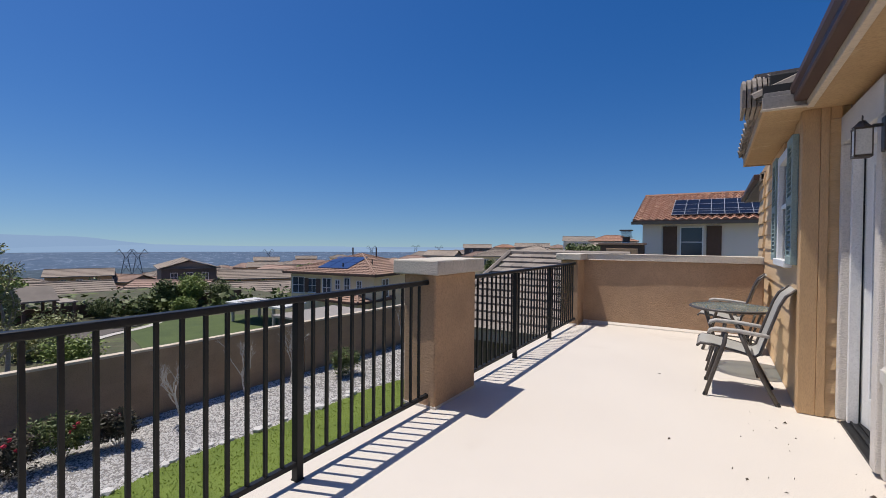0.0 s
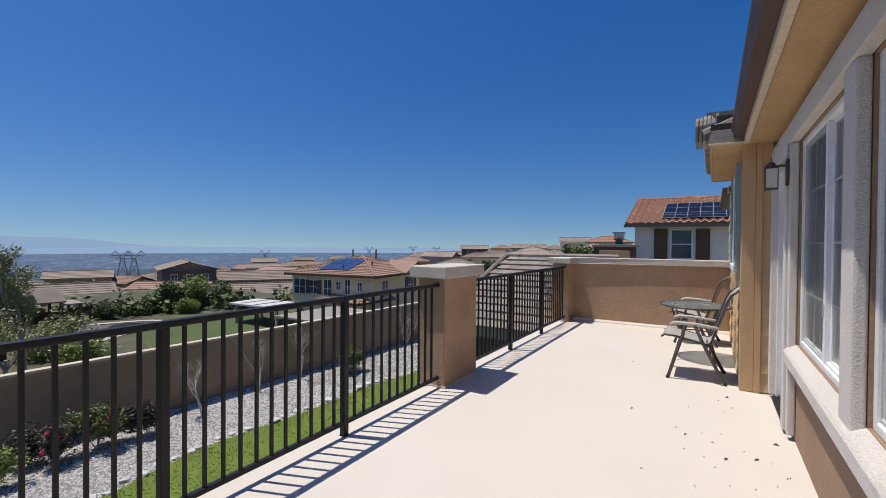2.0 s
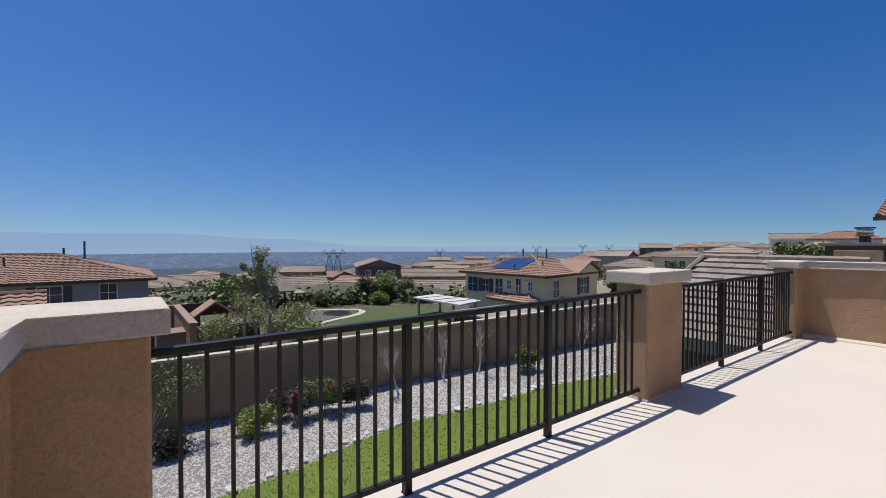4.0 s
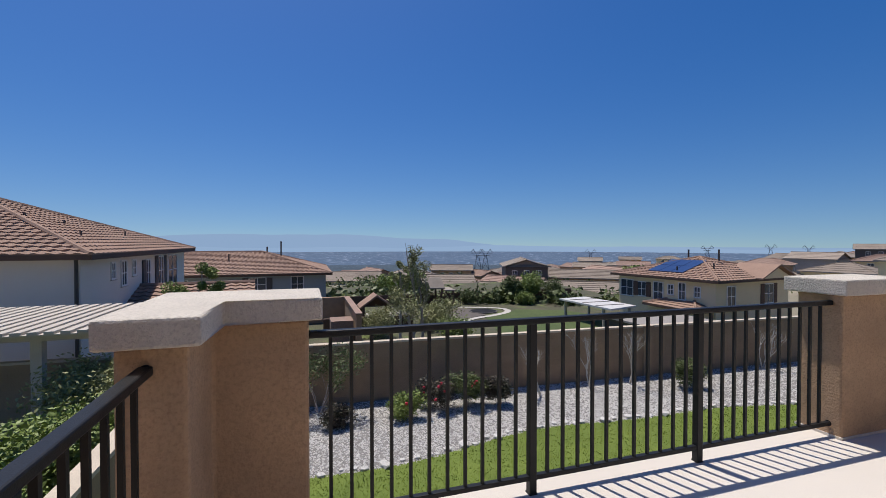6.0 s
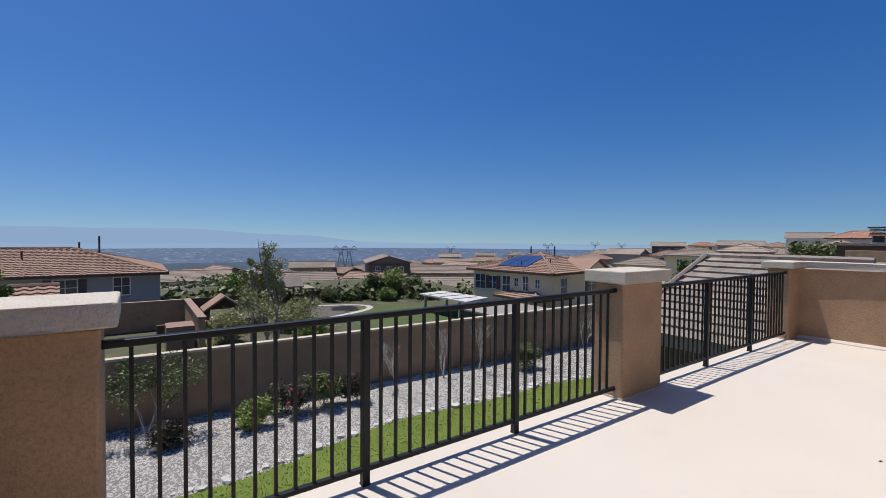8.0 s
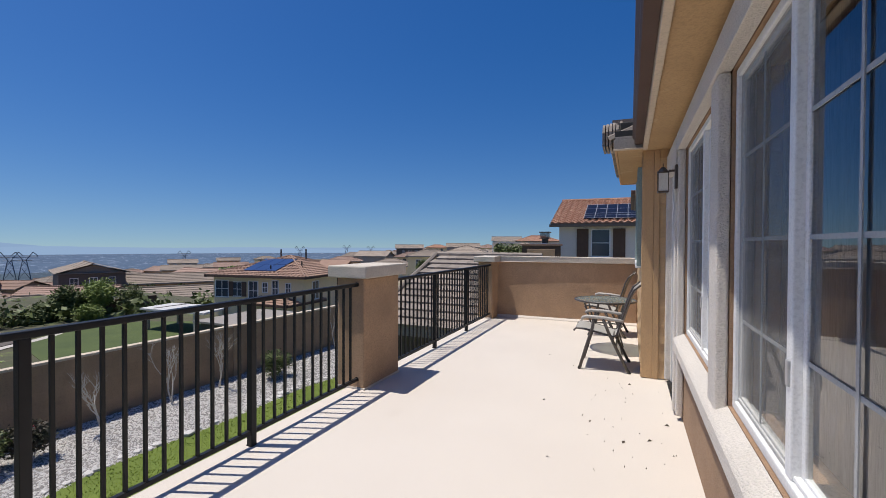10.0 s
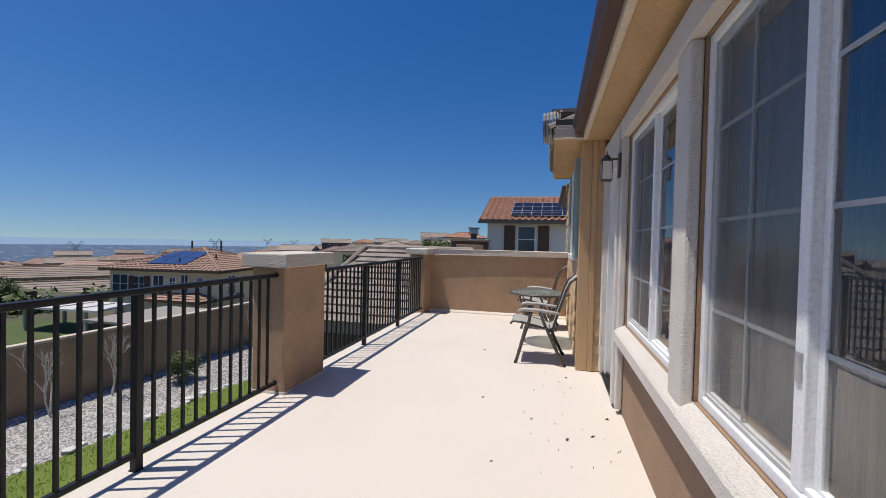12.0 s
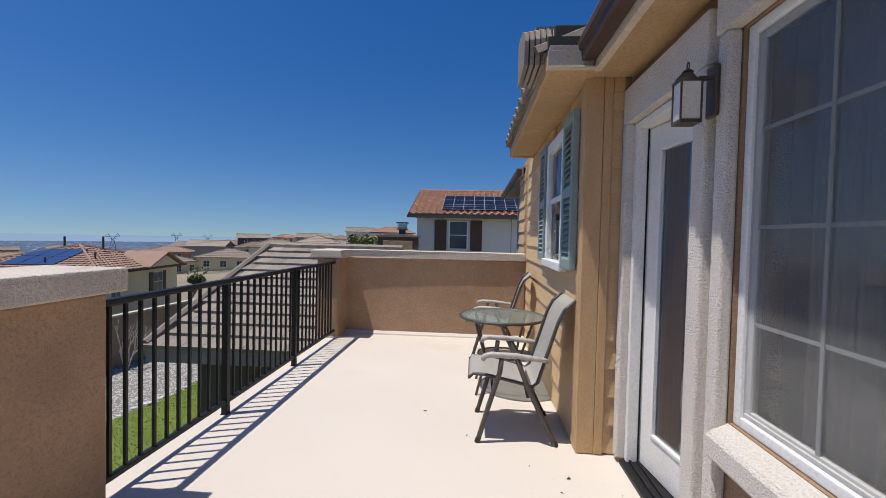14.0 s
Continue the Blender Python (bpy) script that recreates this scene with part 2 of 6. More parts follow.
# ---- mesh helpers ----
def box(bm, x0, x1, y0, y1, z0, z1, bevel=0.0):
    r = bmesh.ops.create_cube(bm, size=1.0)
    vs = r["verts"]
    for v in vs:
        v.co = ((x0 + x1) / 2 + v.co.x * (x1 - x0), (y0 + y1) / 2 + v.co.y * (y1 - y0), (z0 + z1) / 2 + v.co.z * (z1 - z0))
    if bevel:
        es = {e for v in vs for e in v.link_edges}
        bmesh.ops.bevel(bm, geom=list(es), offset=bevel, segments=2, profile=0.5, affect="EDGES")
    return bm


def tube(bm, p0, p1, r0, r1=None, n=8, caps=True):
    p0, p1 = Vector(p0), Vector(p1)
    r1 = r0 if r1 is None else r1
    d = (p1 - p0)
    q = d.to_track_quat("Z", "Y").to_matrix()
    ring = []
    for p, r in ((p0, r0), (p1, r1)):
        ring.append([bm.verts.new(p + q @ Vector((math.cos(2 * math.pi * i / n) * r, math.sin(2 * math.pi * i / n) * r, 0))) for i in range(n)])
    for i in range(n):
        j = (i + 1) % n
        bm.faces.new((ring[0][i], ring[0][j], ring[1][j], ring[1][i]))
    if caps:
        bm.faces.new(ring[0][::-1])
        bm.faces.new(ring[1])
    return bm


def chain(bm, pts, r, n=8):
    """A bent tube through pts, one continuous skin."""
    pts = [Vector(p) for p in pts]
    rings = []
    for k, p in enumerate(pts):
        d = (pts[min(k + 1, len(pts) - 1)] - pts[max(k - 1, 0)]).normalized()
        q = d.to_track_quat("Z", "Y").to_matrix()
        rr = r[k] if isinstance(r, (list, tuple)) else r
        rings.append([bm.verts.new(p + q @ Vector((math.cos(2 * math.pi * i / n) * rr, math.sin(2 * math.pi * i / n) * rr, 0))) for i in range(n)])
    for a, b in zip(rings, rings[1:]):
        off = min(range(n), key=lambda o: sum((a[i].co - b[(i + o) % n].co).length for i in range(n)))
        for i in range(n):
            j = (i + 1) % n
            bm.faces.new((a[i], a[j], b[(j + off) % n], b[(i + off) % n]))
    bm.faces.new(rings[0][::-1])
    bm.faces.new(rings[-1])
    return bm


def prism(bm, poly, z0, z1, bevel=0.0):
    """An upright prism on a plan polygon (counterclockwise)."""
    lo = [bm.verts.new((x, y, z0)) for x, y in poly]
    hi = [bm.verts.new((x, y, z1)) for x, y in poly]
    fs = [bm.faces.new(lo[::-1]), bm.faces.new(hi)]
    n = len(poly)
    for i in range(n):
        j = (i + 1) % n
        fs.append(bm.faces.new((lo[i], lo[j], hi[j], hi[i])))
    if bevel:
        bmesh.ops.bevel(bm, geom=list({e for f in fs for e in f.edges}), offset=bevel, segments=2, profile=0.5, affect="EDGES")
    return bm


def extrude_profile(bm, prof, axis, a, b):
    """A closed profile swept along x (profile in y, z) or y (profile in x, z)."""
    def put(u, w, t):
        return (t, u, w) if axis == "x" else (u, t, w)
    lo = [bm.verts.new(put(u, w, a)) for u, w in prof]
    hi = [bm.verts.new(put(u, w, b)) for u, w in prof]
    bm.faces.new(lo)
    bm.faces.new(hi[::-1])
    for i in range(len(prof)):
        j = (i + 1) % len(prof)
        bm.faces.new((lo[j], lo[i], hi[i], hi[j]))
    return bm


def finish(bm, name, mat, smooth=False):
    bmesh.ops.recalc_face_normals(bm, faces=bm.faces[:])
    me = bpy.data.meshes.new(name)
    bm.to_mesh(me)
    bm.free()
    me.materials.append(mat)
    if smooth:
        for p in me.polygons:
            p.use_smooth = True
    return me


def solid(name, bm, mat, label="", category="", group="", kind="", smooth=False):
    return tagged(new(name, finish(bm, name, mat, smooth)), label, category, group, kind)


def thing(name, at, label="", category="", group="", kind=""):
    e = new(name)
    e.empty_display_size = 0.1
    e.matrix_basis = Matrix.Translation(at)
    return tagged(e, label, category, group, kind)


def part(name, bm, mat, parent, label="", smooth=False, local=False):
    """A mesh of its own under a thing or a part; world coordinates unless local."""
    ob = new(name, finish(bm, name, mat, smooth))
    ob.parent = parent
    if not local and parent.parent is None:
        ob.matrix_parent_inverse = parent.matrix_basis.inverted()
    if label:
        ob["label"] = label
    return ob


def share(name, me, m, parent):
    """One more object on a mesh that is already there."""
    ob = new(name, me)
    ob.parent = parent
    ob.matrix_basis = m
    if parent.parent is None:
        ob.matrix_parent_inverse = parent.matrix_basis.inverted()
    return ob


def B(*a, **k):
    return box(bmesh.new(), *a, **k)


# ---- terrace ----
FX0, FX1, FY0, FY1 = -2.22, 0.83, -1.55, 8.30
floor = thing("floor", (0, 3, 0), "cream coated terrace deck with faint stains and dust", "floor", kind="structure")
part("deck", B(FX0, FX1, FY0, FY1, -0.18, 0.0), FLOOR, floor)
part("deck", B(FX0 - 0.03, FX0 - 0.001, FY0, FY1, -0.30, -0.012), CAP, floor, "pale drip edge of the deck")


def pillar(name, plan, cap_plan, z_cap, z_top, label):
    p = thing(name, (*plan[0], 0), label, "pillar", kind="structure")
    part("shaft", prism(bmesh.new(), plan, -0.02, z_cap, 0.018), STUCCO, p)
    part("cap", prism(bmesh.new(), cap_plan, z_cap, z_top, 0.012), CAP, p, "pale stucco cap with a rough edge")
    bm = bmesh.new()
    cx, cy = sum(a for a, b in plan) / len(plan), sum(b for a, b in plan) / len(plan)
    foot = [(cx + (a - cx) * 1.03, cy + (b - cy) * 1.02) for a, b in plan]
    part("foot_bead", prism(bm, foot, 0.001, 0.02), FLOOR, p, "cream coating turned up at the foot")
    return p


PX = -2.01
pillar("pillar_middle", [(-2.34, 3.235), (PX, 3.235), (PX, 3.935), (-2.34, 3.935)],
       [(-2.41, 3.17), (PX + 0.06, 3.17), (PX + 0.06, 4.0), (-2.41, 4.0)], 1.118, 1.24, "tan stucco parapet pillar with a pale cap")
pillar("pillar_corner", [(-2.34, -1.355), (-1.60, -1.355), (-1.60, -1.11), (PX, -1.11), (PX, -0.675), (-2.34, -0.675)],
       [(-2.41, -1.40), (-1.53, -1.40), (-1.53, -1.052), (PX + 0.06, -1.052), (PX + 0.06, -0.61), (-2.41, -0.61)], 1.148, 1.26,
       "L-shaped tan stucco corner pillar with a thick pale cap")
pillar("wall_north", [(-2.34, 7.735), (-2.04, 7.735), (-2.04, 8.09), (0.545, 8.09), (0.545, 8.32), (-2.34, 8.32)],
       [(-2.41, 7.67), (-1.98, 7.67), (-1.98, 8.048), (0.542, 8.048), (0.542, 8.36), (-2.41, 8.36)], 1.108, 1.215,
       "tan stucco parapet wall with a pale cap, half in shadow")
bm = extrude_profile(bmesh.new(), [(8.089, 0.0), (8.045, 0.0), (8.05, 0.018), (8.089, 0.05)], "x", -2.03, 0.54)
solid("trim", bm, FLOOR, "cream coating coved up the foot of the parapet", "trim", kind="structure")


def railing(axis, fixed, a, b, posts, spacing, top, label):
    """An iron guard along an axis: posts to the deck, two rails, square balusters."""
    r = thing("railing", (fixed, a, 0) if axis == "y" else (a, fixed, 0), label, "railing")

    def bar(u0, u1, w, z0, z1, bevel=0.0):
        return B(fixed - w / 2, fixed + w / 2, u0, u1, z0, z1, bevel=bevel) if axis == "y" else B(u0, u1, fixed - w / 2, fixed + w / 2, z0, z1, bevel=bevel)
    part("top_rail", bar(a, b, 0.052, top - 0.036, top, bevel=0.007), IRON, r)
    part("bottom_rail", bar(a, b, 0.036, 0.085, 0.115, bevel=0.004), IRON, r)
    for u in (a, b):
        s = 1 if u == a else -1
        for z in (top - 0.018, 0.10):
            bm = bmesh.new()
            q0 = (fixed, u, z) if axis == "y" else (u, fixed, z)
            q1 = (fixed, u + s * 0.005, z) if axis == "y" else (u + s * 0.005, fixed, z)
            tube(bm, q0, q1, 0.023, n=14)
            part("wall_flange", bm, IRON, r)
    for u in posts:
        part("post", bar(u - 0.024, u + 0.024, 0.048, 0.001, top - 0.034, bevel=0.004), IRON, r)
        part("post_foot", bar(u - 0.027, u + 0.027, 0.054, 0.0005, 0.008), IRON, r)
    me = finish(bar(-0.009, 0.009, 0.018, 0.113, top - 0.034), "baluster", IRON)
    edges = [a] + list(posts) + [b]
    for e0, e1 in zip(edges, edges[1:]):
        n = max(1, round((e1 - e0) / spacing))
        for i in range(1, n):
            u = e0 + (e1 - e0) * i / n
            share("baluster", me, Matrix.Translation((0, u, 0) if axis == "y" else (u, 0, 0)), r)
    return r


railing("y", -2.10, -0.674, 3.234, (0.615, 1.91), 0.1085, 1.07, "black iron balcony railing between two stucco pillars")
railing("y", -2.10, 3.936, 7.734, (5.14, 6.435), 0.106, 1.065, "black iron balcony railing against the far parapet")
railing("x", -1.25, -1.599, 0.80, (-0.80, 0.0), 0.1085, 1.075, "black iron railing across the end of the terrace")


# ---- house wall with windows and door ----
WX = 0.83
SXW = 0.545
house = thing("wall_east", (1.0, 3, 0), "tan stucco house wall with pale window surrounds", "wall", kind="structure")


def wall_x(x0, x1, y0, y1, z0, z1, holes, mat, parent, name="wall"):
    """A wall between y0 and y1 with through openings (ya, yb, za, zb), built of butted blocks."""
    ys = sorted({y0, y1, *[h[0] for h in holes], *[h[1] for h in holes]})
    bm = bmesh.new()
    for a, b in zip(ys, ys[1:]):
        hs = sorted([h for h in holes if h[0] <= a + 1e-6 and h[1] >= b - 1e-6], key=lambda h: h[2])
        z = z0
        for h in hs:
            if h[2] > z + 1e-4:
                box(bm, x0, x1, a, b, z, h[2])
            z = h[3]
        if z < z1 - 1e-4:
            box(bm, x0, x1, a, b, z, z1)
    return part(name, bm, mat, parent)


W1 = (2.10, 3.64, 0.735, 2.255)
W2 = (0.43, 1.895, 0.735, 2.255)
DOOR = (3.887, 4.73, 0.0, 2.17)
wall_x(WX, 1.02, -3.2, 4.835, -0.02, 2.60, [W1, W2, DOOR], STUCCO_BROWN, house)

# pale surrounds, proud of the wall
TX0 = 0.775
sur = thing("trim", (WX, 3, 1), "pale grey stucco surrounds round windows and door", "trim", kind="structure")
part("head_band", B(TX0 - 0.01, WX - 0.002, 0.22, 3.72, 2.257, 2.40, bevel=0.006), TRIM_STUCCO, sur)
part("head_band", B(TX0 - 0.01, WX - 0.002, 3.777, 4.806, 2.175, 2.40, bevel=0.006), TRIM_STUCCO, sur)
part("pier", B(TX0, WX - 0.002, 1.897, 2.098, 0.62, 2.256, bevel=0.012), TRIM_STUCCO, sur)
part("pier", B(TX0, WX - 0.002, 3.642, 3.72, 0.04, 2.256, bevel=0.012), TRIM_STUCCO, sur)
part("recess", B(0.808, WX - 0.002, 3.721, 3.776, 0.04, 2.40, bevel=0.002), TRIM_STUCCO, sur)
part("jamb", B(TX0 - 0.012, WX - 0.002, 3.777, 3.885, 0.03, 2.174, bevel=0.012), TRIM_STUCCO, sur)
part("jamb", B(TX0 - 0.012, WX - 0.002, 4.732, 4.804, 0.03, 2.174, bevel=0.012), TRIM_STUCCO, sur)
part("jamb", B(TX0, WX - 0.002, 0.22, 0.428, 0.62, 2.256, bevel=0.012), TRIM_STUCCO, sur)
bm = extrude_profile(bmesh.new(), [(WX - 0.002, 0.60), (0.755, 0.60), (0.745, 0.615), (0.745, 0.685), (0.76, 0.70), (WX - 0.002, 0.733)], "y", 0.20, 3.64)
part("sill_band", bm, TRIM_STUCCO, sur)


def sheet(x, y0, y1, z0, z1):
    """A thin upright sheet facing -x, for glass and mesh."""
    bm = bmesh.new()
    bm.faces.new([bm.verts.new(p) for p in ((x, y0, z0), (x, y0, z1), (x, y1, z1), (x, y1, z0))])
    return bm


def outward(ob):
    """Turns a sheet's face to the terrace."""
    if ob.data.polygons[0].normal.x > 0:
        ob.data.flip_normals()
    return ob


def window(name, opening, label, muntins=True):
    """A white sliding window: outer frame, meeting stile, a screened sash and a gridded sash."""
    y0, y1, z0, z1 = opening
    ym = (y0 + y1) / 2
    w = thing(name, (WX, ym, z0), label, "window", kind="structure")
    bm = bmesh.new()
    t = 0.042
    xa, xb = 0.844, 0.913
    for a in ((y0, y0 + t, z0, z1), (y1 - t, y1, z0, z1), (y0 + t, y1 - t, z0, z0 + t), (y0 + t, y1 - t, z1 - t, z1)):
        box(bm, xa, xb, a[0] + 0.001, a[1] - 0.001, a[2] + 0.001, a[3] - 0.001, bevel=0.005)
    part("window_frame", bm, VINYL, w)
    part("sill_track", B(0.858, 0.890, y0 + t, y1 - t, z0 + t, z0 + t + 0.016, bevel=0.003), VINYL, w)
    part("meeting_stile", B(0.850, 0.894, ym - 0.026, ym + 0.026, z0 + t, z1 - t, bevel=0.005), VINYL, w)
    for k, (a, b) in enumerate(((y0 + t, ym - 0.026), (ym + 0.026, y1 - t))):
        xs = 0.876 if k == 0 else 0.864
        bm = bmesh.new()
        s = 0.028
        for c in ((a, a + s, z0 + t, z1 - t), (b - s, b, z0 + t, z1 - t), (a + s, b - s, z0 + t, z0 + t + s), (a + s, b - s, z1 - t - s, z1 - t)):
            box(bm, xs, xs + 0.02, *c, bevel=0.003)
        sash = part("sash", bm, VINYL, w)
        g = outward(part("pane", sheet(xs + 0.008, a + s, b - s, z0 + t + s, z1 - t - s), GLASS, sash))
        g.visible_shadow = False
        if muntins:
            zs = [z0 + t + (z1 - z0 - 2 * t) * f for f in (0.25, 0.5, 0.75)]
            for z in zs:
                part("muntin", B(xs + 0.0025, xs + 0.0055, a + s, b - s, z - 0.007, z + 0.007), MUNTIN, sash)
            yc = (a + b) / 2
            part("muntin", B(xs - 0.001, xs + 0.0022, yc - 0.007, yc + 0.007, z0 + t + s, z1 - t - s), MUNTIN, sash)
        if k == 1:
            g = part("insect_screen", sheet(xs - 0.007, a, b, z0 + t, z1 - t), SCREENMESH, w, "dark grey insect screen")
            g.visible_shadow = False
    part("latch", B(0.843, 0.864, ym - 0.016, ym + 0.012, 1.05, 1.13, bevel=0.004), SILVER, w)
    return w


SCREENMESH = bpy.data.materials.new("insect_mesh")
SCREENMESH.use_nodes = True
_n = SCREENMESH.node_tree
_tr = _n.nodes.new("ShaderNodeBsdfTransparent")
_mx = _n.nodes.new("ShaderNodeMixShader")
_mx.inputs[0].default_value = 0.42
_n.nodes["Principled BSDF"].inputs["Base Color"].default_value = (0.20, 0.205, 0.20, 1)
_n.nodes["Principled BSDF"].inputs["Roughness"].default_value = 0.8
_n.links.new(_tr.outputs[0], _mx.inputs[1])
_n.links.new(_n.nodes["Principled BSDF"].outputs[0], _mx.inputs[2])
_n.links.new(_mx.outputs[0], _n.nodes["Material Output"].inputs["Surface"])

window("window_1", W1, "white sliding window with inner grilles and a dark screen")
window("window_2", W2, "white sliding window with inner grilles and a dark screen")

# room behind the windows
room = thing("wall_room", (3, 2, 0), "dim plain room behind the windows", "wall", kind="structure")
part("back", B(4.2, 4.3, -3.2, 4.835, -0.02, 2.6), ROOM, room)
part("side", B(1.02, 4.2, -3.3, -3.2, -0.02, 2.6), ROOM, room)
part("side", B(1.02, 4.2, 4.84, 4.94, -0.02, 2.6), ROOM, room)
part("floorboards", B(1.02, 4.2, -3.2, 4.835, -0.06, -0.02), ROOM, room)
solid("ceiling", B(1.02, 4.3, -3.3, 4.94, 2.6, 2.7), ROOM, "plain room ceiling", "ceiling", kind="structure")


def curtain(y0, y1, z0, z1, label):
    bm = bmesh.new()
    n = int((y1 - y0) / 0.02)
    cols = []
    for i in range(n + 1):
        y = y0 + (y1 - y0) * i / n
        x = 1.10 + 0.022 * math.sin(i * 1.15) + 0.008 * math.sin(i * 0.37)
        cols.append((bm.verts.new((x, y, z0)), bm.verts.new((x, y, z1))))
    for a, b in zip(cols, cols[1:]):
        bm.faces.new((a[0], b[0], b[1], a[1]))
    ob = solid("curtain", bm, CURTAIN, label, "curtain", smooth=True)
    sm = ob.modifiers.new("thick", "SOLIDIFY")
    sm.thickness = 0.004
    return ob


curtain(2.0, 3.6, 0.02, 2.35, "grey sheer curtain hanging behind the sliding window")
curtain(0.3, 1.9, 0.02, 2.35, "grey sheer curtain hanging behind the second window")

# door
door = thing("door_1", (0.93, 4.3, 0), "white painted terrace door with a tall glass light, slightly ajar", "door", kind="structure")
dy0, dy1, dz1 = DOOR[0] + 0.045, DOOR[1] - 0.045, DOOR[3] - 0.04
bm = bmesh.new()
for a in ((DOOR[0] + 0.001, dy0, 0.03, DOOR[3] - 0.001), (dy1, DOOR[1] - 0.001, 0.03, DOOR[3] - 0.001), (dy0, dy1, dz1, DOOR[3] - 0.001)):
    box(bm, 0.815, 1.0, *a, bevel=0.004)
part("door_frame", bm, DOORPAINT, door, "off-white door frame, weathered at its foot")
bm = bmesh.new()
xd0, xd1 = 0.892, 0.932
st = 0.125
for a in ((dy0 + 0.004, dy0 + st, 0.045, dz1 - 0.004), (dy1 - st, dy1 - 0.004, 0.045, dz1 - 0.004), (dy0 + st, dy1 - st, 0.045, 0.26), (dy0 + st, dy1 - st, dz1 - 0.14, dz1 - 0.004)):
    box(bm, xd0, xd1, *a, bevel=0.003)
leaf = part("door_leaf", bm, DOORPAINT, door)
bm = bmesh.new()
for a in ((dy0 + st, dy0 + st + 0.02, 0.26, dz1 - 0.14), (dy1 - st - 0.02, dy1 - st, 0.26, dz1 - 0.14), (dy0 + st + 0.02, dy1 - st - 0.02, 0.26, 0.28), (dy0 + st + 0.02, dy1 - st - 0.02, dz1 - 0.16, dz1 - 0.14)):
    box(bm, xd0 - 0.008, xd1, *a, bevel=0.003)
part("glazing_bead", bm, VINYL, leaf)
outward(part("pane", sheet(0.907, dy0 + st + 0.02, dy1 - st - 0.02, 0.28, dz1 - 0.16), GLASS, leaf))
part("blind", B(0.918, 0.923, dy0 + st + 0.02, dy1 - st - 0.02, 0.28, dz1 - 0.16), CURTAIN, leaf)
hinge = Vector((0.93, dy1 - 0.004, 0))
leaf.matrix_basis = Matrix.Translation(hinge) @ Matrix.Rotation(radians(7), 4, "Z") @ Matrix.Translation(-hinge)
part("weatherstrip", B(0.878, 0.888, dy1 - 0.004, dy1 - 0.001, 0.045, dz1), IRON, door, "black weatherstrip")
for xr in (0.83, 0.875):
    part("threshold_ridge", B(xr, xr + 0.014, dy0, dy1, 0.030, 0.050, bevel=0.004), IRON, door)
bm = extrude_profile(bmesh.new(), [(0.785, 0.0005), (0.785, 0.022), (0.81, 0.03), (0.90, 0.042), (1.0, 0.042), (1.0, 0.0005)], "y", DOOR[0] + 0.002, DOOR[1] - 0.002)
part("threshold", bm, IRON, door, "dark metal threshold")
bm = bmesh.new()
tube(bm, (0.893, dy0 + 0.06, 1.0), (0.84, dy0 + 0.06, 1.0), 0.011)
tube(bm, (0.842, dy0 + 0.055, 1.0), (0.842, dy0 + 0.16, 1.0), 0.009)
tube(bm, (0.893, dy0 + 0.06, 1.0), (0.884, dy0 + 0.06, 1.0), 0.03, n=14)
part("door_handle", bm, BRONZE, leaf, "bronze lever handle")

# siding bump-out
clad = thing("wall_cladding", (SXW, 6, 0), "tan painted lap siding on the projecting bay", "wall", kind="structure")
part("core", B(SXW + 0.03, 0.83, 4.87, 9.2, -3.0, 2.62), BOARD, clad)
WIN3 = (5.37, 6.17, 1.25, 2.32)
pitch = 0.19


def lap_board(axis, u0, u1, z, fixed):
    o0, o1 = fixed + 0.008, fixed - 0.012
    prof = [(fixed + 0.03, z), (o1, z), (o0, z + pitch + 0.015), (fixed + 0.03, z + pitch + 0.015)]
    return extrude_profile(bmesh.new(), prof, "y", u0, u1) if axis == "y" else extrude_profile(bmesh.new(), prof, "x", u0, u1)


z = 0.012
while z < 2.45:
    if z + pitch > WIN3[2] and z < WIN3[3]:
        spans = [(4.955, WIN3[0] + 0.02), (WIN3[1] - 0.02, 8.01), (8.40, 9.2)]
    else:
        spans = [(4.955, 8.01 if z < 1.2 else 9.2)]
    for a, b in spans:
        part("siding_board", lap_board("y", a, b, z, SXW), SIDING, clad)
    part("siding_board", lap_board("x", SXW + 0.16, 0.828, z, 4.84), SIDING, clad)
    z += pitch
part("corner_board", B(SXW - 0.014, SXW + 0.10, 4.822, 4.845, 0.006, 2.50, bevel=0.004), BOARD, clad)
part("corner_board", B(SXW + 0.102, SXW + 0.158, 4.815, 4.845, 0.006, 2.50, bevel=0.004), BOARD, clad)
part("corner_board", B(SXW - 0.016, SXW + 0.03, 4.846, 4.953, 0.006, 2.50, bevel=0.004), BOARD, clad)
part("frieze", B(SXW + 0.16, 0.774, 4.808, 4.845, 2.40, 2.495), BOARD, clad)

w3 = thing("window_3", (SXW, 5.8, 1.25), "white framed window between sage shutters", "window", kind="structure")
bm = bmesh.new()
y0, y1, z0, z1 = WIN3
for a in ((y0, y0 + 0.09, z0, z1), (y1 - 0.09, y1, z0, z1), (y0 + 0.09, y1 - 0.09, z1 - 0.09, z1)):
    box(bm, SXW - 0.045, SXW + 0.03, *a, bevel=0.004)
part("window_frame", bm, VINYL, w3)
part("window_sill", B(SXW - 0.07, SXW + 0.03, y0 - 0.03, y1 + 0.03, z0 - 0.07, z0 - 0.002, bevel=0.006), VINYL, w3)
part("rail", B(SXW - 0.02, SXW + 0.02, y0 + 0.09, y1 - 0.09, (z0 + z1) / 2 - 0.02, (z0 + z1) / 2 + 0.02), VINYL, w3)
outward(part("pane", sheet(SXW - 0.002, y0 + 0.09, y1 - 0.09, z0, z1 - 0.09), GLASS, w3))
